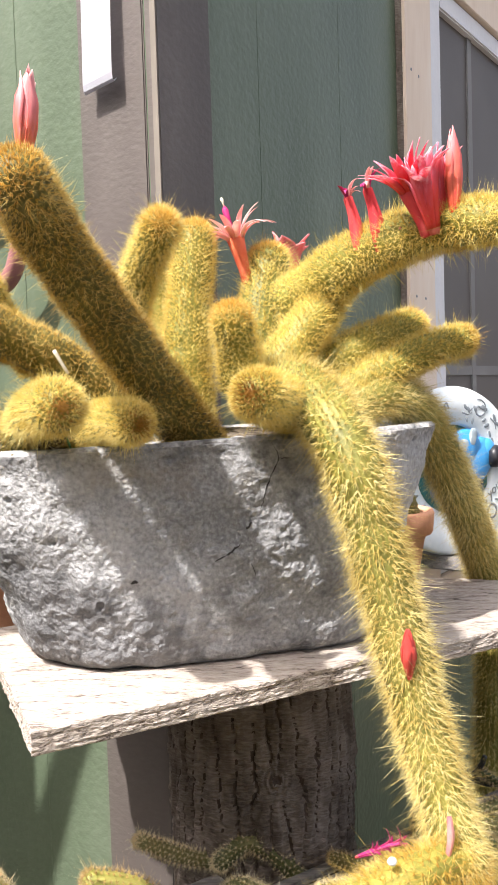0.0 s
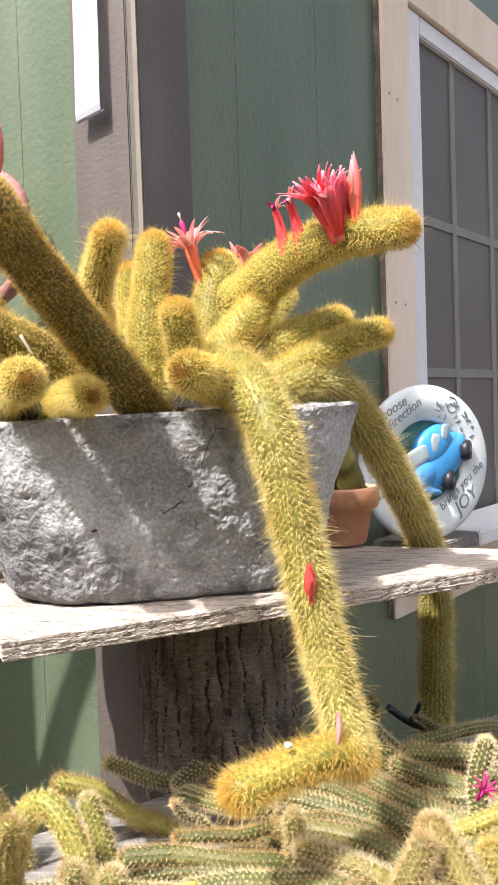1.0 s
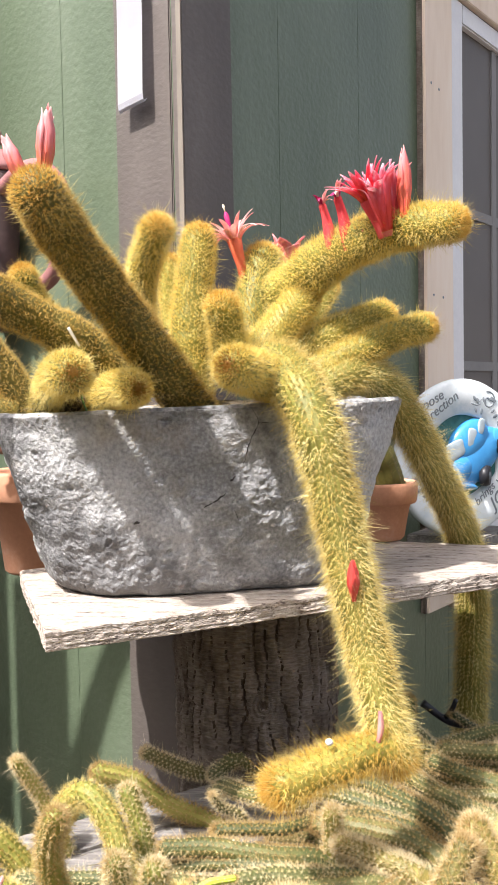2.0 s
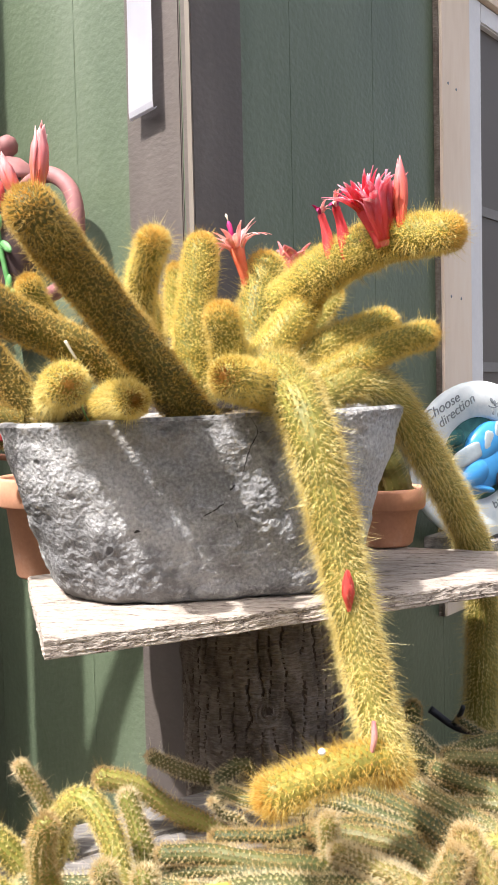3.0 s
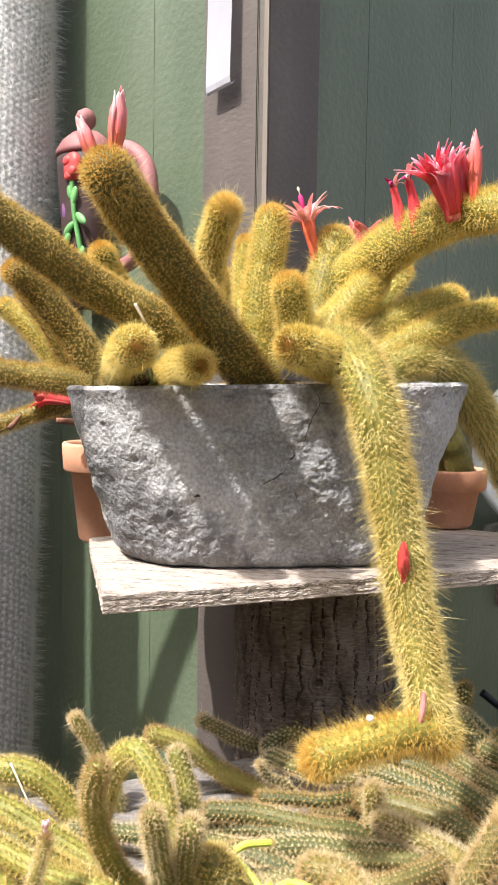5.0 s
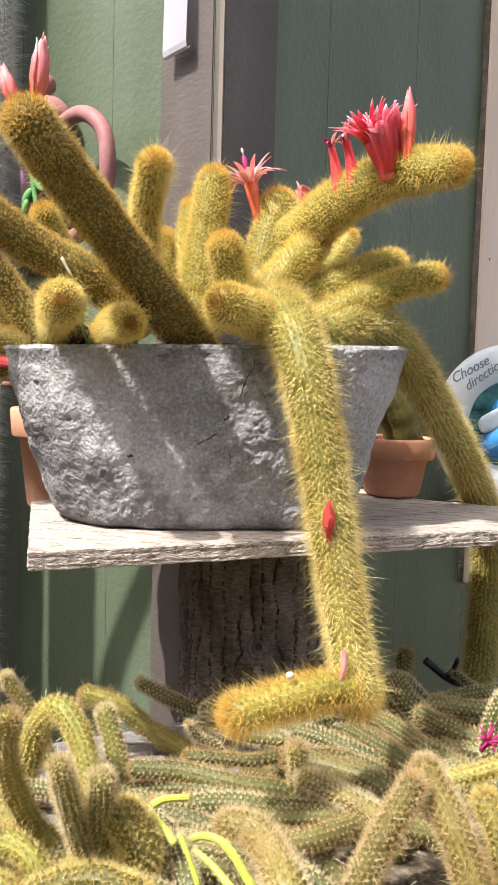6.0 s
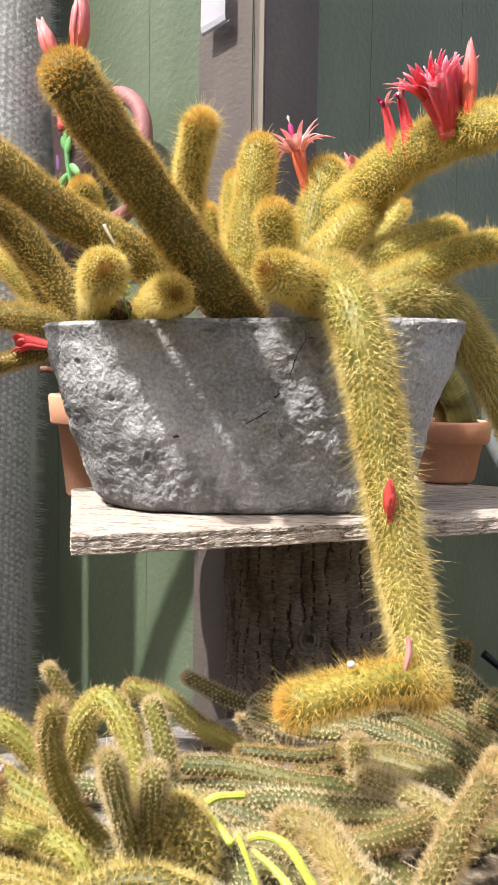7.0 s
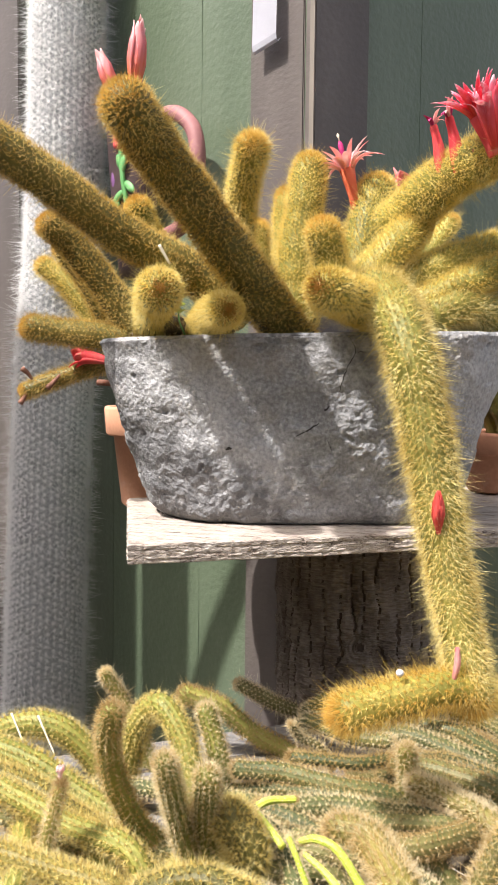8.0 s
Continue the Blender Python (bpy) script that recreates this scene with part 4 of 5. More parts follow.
bed_stem((-0.175, 0.720, 0.578), (-0.157, 0.705, 0.629), (-0.129, 0.690, 0.658), (-0.101, 0.675, 0.633), (-0.085, 0.660, 0.589), r=0.0134, r_end=0.0121, tone=0.9)
bed_stem((-0.026, 0.870, 0.539), (-0.081, 0.857, 0.570), (-0.117, 0.843, 0.602), (-0.150, 0.830, 0.616), r=0.0112, r_end=0.0129, tone=0.70, count=13)
bed_stem((-0.084, 0.740, 0.575), (-0.093, 0.745, 0.606), (-0.103, 0.750, 0.631), r=0.0133, r_end=0.0112, tone=0.70, count=13)
bed_stem((-0.031, 1.000, 0.540), (-0.077, 0.980, 0.557), (-0.125, 0.960, 0.586), r=0.0112, r_end=0.0097, tone=0.2)
bed_stem((0.021, 0.980, 0.551), (-0.014, 0.975, 0.575), (-0.044, 0.970, 0.557), r=0.0136, r_end=0.0110, tone=0.2)
bed_stem((0.096, 0.742, 0.572), (0.0965, 0.735, 0.600), (0.096, 0.728, 0.624), r=0.0115, r_end=0.0100, tone=0.70, count=17)
bed_stem((0.254, 0.950, 0.551), (0.204, 0.975, 0.586), (0.185, 1.000, 0.604), r=0.0172, r_end=0.0139, tone=0.2)
bed_stem((-0.001, 0.800, 0.589), (-0.014, 0.790, 0.598), (-0.023, 0.781, 0.615), r=0.0081, r_end=0.0051, tone=0.3)
bed_stem((-0.211, 0.740, 0.565), (-0.252, 0.733, 0.603), (-0.299, 0.727, 0.604), (-0.354, 0.720, 0.574), r=0.0138, r_end=0.0152, tone=0.85)
bed_stem((-0.142, 0.660, 0.544), (-0.207, 0.667, 0.575), (-0.269, 0.673, 0.598), (-0.329, 0.680, 0.599), r=0.0145, r_end=0.0156, tone=0.85)
bed_stem((-0.087, 0.600, 0.558), (-0.157, 0.607, 0.574), (-0.219, 0.613, 0.598), (-0.285, 0.620, 0.607), r=0.0132, r_end=0.0144, tone=0.6, fuzzy=True)
bed_stem((-0.111, 0.560, 0.590), (-0.170, 0.580, 0.590), (-0.245, 0.600, 0.603), r=0.0117, r_end=0.0119, tone=0.9)
bed_stem((-0.175, 0.550, 0.585), (-0.156, 0.540, 0.643), r=0.0082, r_end=0.0062, tone=0.70, count=13)
bed_stem((-0.062, 0.600, 0.576), (-0.138, 0.600, 0.558), (-0.196, 0.600, 0.567), (-0.245, 0.600, 0.580), r=0.0112, r_end=0.0109, tone=0.6)
bed_stem((-0.108, 0.530, 0.570), (-0.155, 0.530, 0.578), (-0.224, 0.530, 0.588), r=0.0130, r_end=0.0126, tone=0.6, fuzzy=True)
bed_stem((-0.081, 0.520, 0.576), (-0.036, 0.520, 0.596), (-0.002, 0.520, 0.589), r=0.0143, r_end=0.0139, tone=0.6, fuzzy=True)
bed_stem((-0.023, 0.580, 0.560), (-0.014, 0.580, 0.594), (-0.028, 0.580, 0.615), r=0.0202, r_end=0.0179, tone=0.6, fuzzy=True)
bed_stem((-0.017, 0.620, 0.608), (-0.007, 0.625, 0.612), (0.012, 0.630, 0.613), r=0.0047, r_end=0.0042, tone=0.2, young=True)
bed_stem((0.039, 0.560, 0.577), (0.030, 0.565, 0.595), (0.021, 0.570, 0.611), r=0.0038, r_end=0.0035, tone=0.2, young=True)
bed_stem((0.083, 0.560, 0.580), (0.060, 0.567, 0.608), (0.042, 0.573, 0.612), (0.029, 0.580, 0.605), r=0.0050, r_end=0.0040, tone=0.2, young=True)
bed_stem((0.068, 0.550, 0.583), (0.051, 0.560, 0.594), (0.034, 0.570, 0.600), r=0.0046, r_end=0.0035, tone=0.2, young=True)
bed_stem((0.014, 0.580, 0.598), (0.002, 0.590, 0.605), (-0.012, 0.600, 0.612), r=0.0044, r_end=0.0037, tone=0.2, young=True)
bed_stem((0.161, 0.600, 0.560), (0.182, 0.610, 0.610), (0.203, 0.620, 0.648), r=0.0156, r_end=0.0129, tone=0.4, fuzzy=True)
bed_stem((0.259, 0.600, 0.568), (0.236, 0.620, 0.620), (0.214, 0.640, 0.654), r=0.0179, r_end=0.0142, tone=0.4, fuzzy=True)
bed_stem((0.285, 0.640, 0.567), (0.276, 0.650, 0.605), (0.266, 0.660, 0.623), r=0.0141, r_end=0.0125, tone=0.6, fuzzy=True)
bed_stem((0.294, 0.680, 0.653), (0.262, 0.680, 0.640), (0.228, 0.680, 0.628), r=0.0098, r_end=0.0080, tone=0.8)
bed_stem((0.284, 0.800, 0.594), (0.282, 0.800, 0.628), (0.291, 0.800, 0.663), r=0.0126, r_end=0.0102, tone=0.5)
bed_stem((0.183, 1.050, 0.562), (0.194, 1.050, 0.591), (0.197, 1.050, 0.621), r=0.0131, r_end=0.0116, tone=0.25)
bed_stem((0.247, 1.000, 0.531), (0.222, 1.010, 0.570), (0.195, 1.020, 0.595), r=0.0153, r_end=0.0142, tone=0.25)
bed_stem((-0.022, 0.868, 0.587), (0.005, 0.835, 0.594), (0.037, 0.812, 0.597), (0.070, 0.808, 0.598), r=0.0105, r_end=0.0095, tone=0.45)
bed_stem((0.178, 0.781, 0.583), (0.144, 0.800, 0.587), (0.119, 0.798, 0.590), (0.079, 0.781, 0.592), (0.050, 0.760, 0.593), (0.019, 0.756, 0.594), (-0.015, 0.753, 0.594), r=0.0088, r_end=0.0079, tone=0.60)
bed_stem((0.178, 0.806, 0.580), (0.151, 0.818, 0.585), (0.122, 0.834, 0.589), (0.088, 0.849, 0.591), (0.057, 0.848, 0.591), r=0.0118, r_end=0.0106, tone=0.25)
bed_stem((0.081, 0.732, 0.577), (0.045, 0.725, 0.582), (0.012, 0.726, 0.586), (-0.022, 0.730, 0.588), (-0.061, 0.726, 0.588), r=0.0122, r_end=0.0110, tone=0.30)
bed_stem((0.134, 0.701, 0.573), (0.092, 0.696, 0.578), (0.067, 0.688, 0.582), (0.037, 0.684, 0.584), (0.004, 0.674, 0.584), r=0.0128, r_end=0.0115, tone=0.20)
bed_stem((0.162, 0.701, 0.577), (0.155, 0.676, 0.582), (0.138, 0.650, 0.586), (0.118, 0.629, 0.588), (0.098, 0.617, 0.588), r=0.0122, r_end=0.0110, tone=0.15)
bed_stem((0.109, 0.562, 0.583), (0.089, 0.600, 0.590), (0.072, 0.622, 0.593), (0.053, 0.626, 0.594), r=0.0180, r_end=0.0162, tone=0.4, fuzzy=True)
bed_stem((0.031, 0.656, 0.570), (0.001, 0.663, 0.579), (-0.026, 0.670, 0.581), r=0.0110, r_end=0.0099, tone=0.10)
bed_stem((0.263, 0.802, 0.581), (0.251, 0.816, 0.585), (0.226, 0.830, 0.589), (0.203, 0.860, 0.591), (0.171, 0.900, 0.592), (0.134, 0.921, 0.592), r=0.0122, r_end=0.0110, tone=0.25)
bed_stem((0.218, 0.766, 0.583), (0.208, 0.781, 0.587), (0.195, 0.798, 0.591), (0.165, 0.832, 0.593), (0.137, 0.861, 0.594), (0.104, 0.869, 0.594), r=0.0122, r_end=0.0110, tone=0.30)
bed_stem((0.340, 0.986, 0.578), (0.306, 0.976, 0.585), (0.274, 0.971, 0.588), (0.235, 0.974, 0.589), r=0.0125, r_end=0.0113, tone=0.40)
bed_stem((0.313, 0.875, 0.575), (0.288, 0.890, 0.580), (0.274, 0.893, 0.584), (0.248, 0.909, 0.586), (0.219, 0.943, 0.586), r=0.0125, r_end=0.0113, tone=0.25)
bed_stem((0.197, 0.731, 0.581), (0.187, 0.738, 0.585), (0.172, 0.749, 0.589), (0.141, 0.763, 0.591), (0.110, 0.772, 0.592), (0.085, 0.772, 0.592), r=0.0125, r_end=0.0113, tone=0.20)
bed_stem((0.176, 0.679, 0.587), (0.169, 0.681, 0.592), (0.152, 0.690, 0.596), (0.128, 0.707, 0.598), (0.106, 0.723, 0.598), r=0.0125, r_end=0.0113, tone=0.4, fuzzy=True)
bed_stem((0.310, 1.120, 0.549), (0.288, 1.120, 0.565), (0.265, 1.120, 0.581), r=0.0092, r_end=0.0069, tone=0.3)

# ---- heap of litter and hidden stems on the bench ----
def litter_mesh():
    nx, ny = 90, 44
    rows = []
    for j in range(ny):
        y = -0.66 + 0.64 * j / (ny - 1)
        row = []
        for i in range(nx):
            x = -0.75 + 1.45 * i / (nx - 1)
            edge = min(1.0, (x + 0.75) * 8, (0.70 - x) * 8, (y + 0.66) * 10, max(0.0, -0.13 - y) * 10 if x < 0.05 else max(0.0, -0.03 - y) * 10)
            h = max(0.0, edge) * (0.010 + 0.008 * noise.noise(Vector((x * 9, y * 9, 1)))) - 0.004
            row.append(BENCH @ Vector((x, y, BENCH_Z + h + 0.003 * noise.noise(Vector((x * 50, y * 50, 4))))))
        rows.append(np.array(row))
    return grid_mesh(rows, LITTER, "litter", closed=False)


litter = part("dry_litter", litter_mesh(), None, None)
tagged(litter, "dry brown plant litter under the cactus stems", "plant litter", "", "stuff")


def fill_bed():
    """Stems that lie between the others, all along the bench."""
    rng = random.Random(7)
    made = 0
    while made < 62:
        x, y = (rng.uniform(-0.62, 0.46), rng.uniform(-0.62, -0.06)) if made < 40 else (rng.uniform(-0.15, 0.44), rng.uniform(-0.42, -0.06))
        turn = radians(rng.gauss(150, 26) - 36)
        ln = rng.uniform(0.12, 0.24)
        bend = rng.uniform(-0.9, 0.9)
        pts = []
        px, py = x, y
        z = BENCH_Z + rng.uniform(0.010, 0.026)
        lift = rng.uniform(0.0, 0.014)
        for i in range(4):
            w = BENCH @ Vector((px, py, z + lift * math.sin(i * 1.2)))
            pts.append(tuple(w))
            px += math.cos(turn) * ln / 3
            py += math.sin(turn) * ln / 3
            turn += bend * 0.35
        if any((-0.16 < q[0] < 0.01 and q[1] > 0.775) or q[1] > 1.18 for q in pts):
            continue
        if any((BENCH.inverted() @ Vector(q)).y > -0.015 for q in pts):
            continue
        bed_stem(*pts, r=rng.uniform(0.0095, 0.0125), r_end=rng.uniform(0.0085, 0.0115), tone=0.8 if (x < -0.18 and rng.random() < 0.7) else rng.uniform(0.2, 0.6), count=11, per=3)
        made += 1


fill_bed()


# ---- tall white-haired column ----
column = thing("column_cactus", "tall white-haired column cactus beside the shed", "cactus", (-0.73, 1.57, 0))
cactus_stem(column, ((-0.730, 1.57, -0.02), (-0.716, 1.57, 0.230), (-0.688, 1.57, 0.917), (-0.664, 1.57, 1.252), (-0.652, 1.57, 1.69), (-0.645, 1.57, 1.98)), 0.082, 0.067, 36, 0.0135, 0.0140, 34, WOOL, HAIR, 0.0008, 0.6, 3, 0.03, 0.012,
            lean=-0.15, flat=(10, 60), scatter=0.0016, pad=0.0030, pad_high=0.0026, pad_mat=AREOLE_WOOL, wobble=0.006, centrals=0.12, hug=0.4)


# ---- flowers ----
def axis_pose(p0, p1):
    z = (Vector(p1) - Vector(p0)).normalized()
    return Matrix.Translation(p0) @ z.to_track_quat("Z", "Y").to_matrix().to_4x4()


def petal_mesh(length, width, curl, m, mat, tip=0.0):
    """A pointed petal along +Z that bends outwards (+X), with thickness."""
    rows = []
    n = 9
    x = z = 0.0
    ang = tip
    for i in range(n):
        t = i / (n - 1)
        w = width * (math.sin(math.pi * (0.12 + 0.86 * t)) ** 0.8) * 0.5
        nx, nz = math.cos(ang), -math.sin(ang)
        th = 0.0005 * (1.1 - t)
        rows.append(np.array([(x - nx * th, -w, z - nz * th), (x + 0.0006 - nx * th, 0, z - nz * th), (x - nx * th, w, z - nz * th),
                              (x + nx * th, w, z + nz * th), (x + 0.0010 + nx * th, 0, z + nz * th), (x + nx * th, -w, z + nz * th)]))
        ang += curl / (n - 1)
        x += math.sin(ang) * length / (n - 1)
        z += math.cos(ang) * length / (n - 1)
    me = grid_mesh(rows, mat, "petal")
    me.transform(m)
    return me


def flower(parent, p0, p1, r, spread, petals, tube, petal_mat, inner=None, style=False, tube_part=0.55, label=""):
    """A tubular flower from p0 to p1. spread: degrees by which the petals open."""
    m = axis_pose(p0, p1)
    ln = (Vector(p1) - Vector(p0)).length
    t = ln * tube_part
    prof = [(r * 0.45, -0.002), (r * 0.55, 0), (r * 0.5, t * 0.25), (r * 0.62, t * 0.6), (r * 0.8, t), (r * 0.7, t * 1.02), (r * 0.3, t * 0.9)]
    ob = part("flower", lathe(prof, 20, tube, "flower", m, 0.04), None, parent, label)
    rng = random.Random(int(abs(p0[0]) * 9999) + petals)
    for ring, (k, mat, rad, ln2, sp) in enumerate(((petals, petal_mat, 0.75, 1.0, spread), (max(4, petals - 3), inner or petal_mat, 0.5, 0.92, spread * 0.6))):
        for i in range(k):
            a = 2 * math.pi * (i + 0.5 * ring) / k + rng.uniform(-0.12, 0.12)
            mm = m @ Matrix.Translation((0, 0, t * (0.82 if spread < 30 else 0.95))) @ Matrix.Rotation(a, 4, "Z") @ Matrix.Translation((r * rad * 0.8, 0, 0))
            length = (ln - t * 0.85) * ln2 * rng.uniform(0.85, 1.1) if spread < 30 else ln * 0.70 * ln2 * rng.uniform(0.85, 1.1)
            curl = radians(sp * rng.uniform(0.8, 1.25)) - (radians(24) if spread < 6 else 0)
            part("petal", petal_mesh(length, r * (1.15 if spread < 30 else 0.58), curl, mm, mat, radians(sp * 0.25 + (9 if spread < 6 else 0))), None, ob)
    if style:
        mm = m @ Matrix.Rotation(radians(-8), 4, "Y")
        part("stamens", lathe([(0.0026, t * 0.7), (0.0028, ln * 1.10), (0.0034, ln * 1.26), (0.0016, ln * 1.33)], 10, MAGENTA, "stamens", mm), None, ob, "dark pink stamens")
        part("stigma", lathe([(0.0007, ln * 1.30), (0.0009, ln * 1.40), (0.0020, ln * 1.46), (0.0004, ln * 1.50)], 8, STRAW, "stigma", mm), None, ob, "pale yellow stigma")
    return ob


def withered(parent, p0, p1, r, mat):
    """A spent, drooping tube with a crumpled head."""
    p0, p1 = Vector(p0), Vector(p1)
    mid = p0.lerp(p1, 0.5) + Vector((0.002, 0, 0.001))
    pts = spline([p0, mid, p1], 0.004)
    tan, side, up = frames_along(pts)
    a = np.linspace(0, 2 * np.pi, 14, endpoint=False)
    rows = []
    for i in range(len(pts)):
        f = i / (len(pts) - 1)
        rr = r * (0.75 + 0.25 * math.sin(f * 5) + 0.35 * f) * (1 + 0.14 * np.sin(a * 5 + f * 3)) * (1.0 if i < len(pts) - 1 else 0.5)
        rows.append(pts[i] + np.outer(np.cos(a) * rr, side[i]) + np.outer(np.sin(a) * rr, up[i]))
    ob = part("flower", grid_mesh(rows, mat, "flower"), None, parent, "withered red flower tube")
    m = axis_pose(p0, p1)
    ln = (p1 - p0).length
    rng = random.Random(int(p0.x * 5000))
    for i in range(6):
        mm = m @ Matrix.Translation((0, 0, ln * 0.93)) @ Matrix.Rotation(rng.uniform(-1.2, 1.2), 4, "Z") @ Matrix.Translation((r * 0.4, 0, 0))
        part("petal", petal_mesh(ln * rng.uniform(0.25, 0.42), r * 0.8, radians(rng.uniform(60, 150)), mm, MAGENTA if i % 2 else PINK), None, ob)
    return ob


def blossom(parent, p0, p1, profile, k, layers, mat, label, turn=0.9, curl=(0.0, 0.1), wide=1.7, seed=1):
    """Petals that lie over one another round an axis. profile: (place, radius) pairs; curl: how far the tips bend out."""
    m = axis_pose(p0, p1)
    ln = (Vector(p1) - Vector(p0)).length
    ts = [q[0] for q in profile]
    rs = [q[1] for q in profile]
    rng = random.Random(seed)
    base = float(rs[0])
    ob = part("flower", lathe([(base * 0.7, -0.003), (base * 0.95, 0.0), (float(np.interp(0.3, ts, rs)) * 0.9, ln * 0.3), (float(np.interp(0.5, ts, rs)) * 0.7, ln * 0.5)], 18, RED, "flower", m, 0.03), None, parent, label)
    for lay in range(layers):
        for i in range(k):
            a0 = 2 * math.pi * (i + 0.5 * lay) / k + rng.uniform(-0.15, 0.15)
            top = rng.uniform(0.80, 1.06) * (1 - 0.03 * lay)
            out = ln * rng.uniform(*curl)
            wave = rng.uniform(-0.25, 0.25)
            rows = []
            for t in np.linspace(0.04, 1, 13):
                rr = float(np.interp(t, ts, rs)) * (1 - 0.13 * lay)
                bend = max(0.0, (t - 0.72) / 0.28) ** 2
                half = math.pi / k * wide * max(0.03, min(1.0, (1 - t) * 3.4) ** 0.65)
                z = t * ln * top - out * 0.5 * bend
                row = []
                for off in (0.0, -0.0006):
                    us = (-1, -0.4, 0.4, 1) if off == 0.0 else (1, 0.4, -0.4, -1)
                    for u in us:
                        ang = a0 + u * half + turn * 0.25 * t + wave * bend
                        q = rr * (1 + 0.05 * u + 0.05 * (1 - u * u)) + off + out * bend
                        row.append((q * math.cos(ang), q * math.sin(ang), z))
                rows.append(np.array(row))
            me = grid_mesh(rows, mat, "petal")
            me.transform(m)
            part("petal", me, None, ob)
    return ob


BUD = [(0.0, 0.0034), (0.18, 0.0055), (0.45, 0.0086), (0.68, 0.0080), (0.88, 0.0040), (1.0, 0.0010)]
FUNNEL = [(0.0, 0.0052), (0.25, 0.0076), (0.6, 0.0118), (0.85, 0.0150), (1.0, 0.0178)]


def sized(profile, k):
    return [(t, r * k) for t, r in profile]


blossom(golden, (-0.137, 0.642, 1.199), (-0.131, 0.642, 1.262), sized(BUD, 0.95), 4, 2, PETAL_BUD, "closed pink flower bud", seed=2)
blossom(golden, (-0.155, 0.648, 1.198), (-0.172, 0.648, 1.242), sized(BUD, 0.85), 4, 2, PETAL_BUD, "closed pink flower bud", seed=3)
flower(golden, (0.157, 0.818, 1.176), (0.133, 0.811, 1.232), 0.0120, 50, 11, RED, PETAL_RED, PETAL_RED, tube_part=0.62, label="open red flower with pale curled petals")
for p0, p1, k, curl, sd in (((0.160, 0.806, 1.176), (0.146, 0.798, 1.240), 0.95, (0.0, 0.18), 5), ((0.166, 0.812, 1.180), (0.160, 0.812, 1.240), 0.8, (-0.03, 0.10), 6)):
    blossom(golden, p0, p1, sized(FUNNEL, k), 8, 3, PETAL_RED, "red flower half open with pale curled petals", curl=curl, wide=1.15, seed=sd)
blossom(golden, (0.176, 0.803, 1.184), (0.175, 0.803, 1.257), sized(BUD, 0.86), 4, 2, PETAL_CORAL, "closed red flower bud", seed=8)
withered(golden, (0.104, 0.872, 1.172), (0.095, 0.872, 1.222), 0.0050, RED)
withered(golden, (0.122, 0.858, 1.168), (0.111, 0.858, 1.226), 0.0054, RED)
flower(golden, (0.003, 0.975, 1.160), (-0.012, 0.972, 1.218), 0.0115, 92, 12, CORAL, PINK, PINK, style=True, tube_part=0.74, label="open coral pink flower")
blossom(golden, (0.046, 1.100, 1.160), (0.051, 1.100, 1.230), sized(FUNNEL, 1.1), 7, 2, PETAL_CORAL, "pink flower half open", curl=(0.0, 0.15), seed=9)
blossom(golden, (0.119, 0.727, 0.829), (0.118, 0.724, 0.866), sized(BUD, 0.70), 5, 2, BUD_RED, "small closed red bud", wide=2.0, seed=10)
blossom(golden, (-0.312, 1.000, 0.980), (-0.368, 0.995, 0.990), sized(FUNNEL, 0.75), 6, 2, RED, "red flower half open", curl=(0.0, 0.15), seed=11)
withered(golden, (0.1395, 0.688, 0.737), (0.1360, 0.683, 0.706), 0.0024, DUSTY)
flower(trailing, (0.266, 0.716, 0.646), (0.274, 0.706, 0.664), 0.0045, 80, 7, MAGENTA, MAGENTA, MAGENTA, label="shrivelled magenta flower")
for p0, p1, sd in (((0.098, 0.850, 0.626), (0.124, 0.846, 0.638), 21), ((0.110, 0.852, 0.628), (0.138, 0.846, 0.641), 22), ((0.088, 0.848, 0.624), (0.108, 0.843, 0.633), 23)):
    blossom(trailing, p0, p1, [(0.0, 0.0016), (0.4, 0.0022), (1.0, 0.0042)], 5, 1, MAGENTA, "shrivelled magenta flower", curl=(0.0, 0.45), wide=0.9, seed=sd)
withered(golden, (0.139, 0.842, 1.172), (0.137, 0.840, 1.184), 0.0032, MAGENTA)
flower(trailing, (-0.157, 0.541, 0.650), (-0.156, 0.540, 0.660), 0.0035, 0, 4, PINK, PINK, PINK, label="tiny pink bud")


# ---- straws caught on the cactus ----
def straws():
    rng = np.random.default_rng(5)
    n = 260
    loc = np.stack([rng.uniform(-0.6, 0.45, n), rng.uniform(-0.6, -0.08, n), BENCH_Z + rng.uniform(0.006, 0.03, n)], 1)
    pts = np.array([BENCH @ Vector(q) for q in loc])
    d = rng.normal(size=(n, 3)) * (1, 1, 0.15)
    d /= np.linalg.norm(d, axis=1)[:, None]
    return spine_mesh(pts, d, rng.uniform(0.012, 0.04, n), 0.0014, STRAW, "straw")


straw = part("dry_straw", straws(), None, None)
tagged(straw, "loose dry straw between the trailing stems", "straw", "", "stuff")

# ---- round garden plaque on the ledge ----
PLQ = Matrix(((0.868, 0, 0.497, 0.391), (0.497, 0, -0.868, 1.870), (0, 1, 0, 0.874), (0, 0, 0, 1)))     # x right, y up, z towards the viewer
plaque = thing("garden_plaque", "round pale blue garden plaque with a blue car and lettering", "plaque", (0.391, 1.870, 0.704))


def disc(prof, seg, mat, name, m):
    me = lathe(prof, seg, mat, name)
    me.transform(m)
    return me


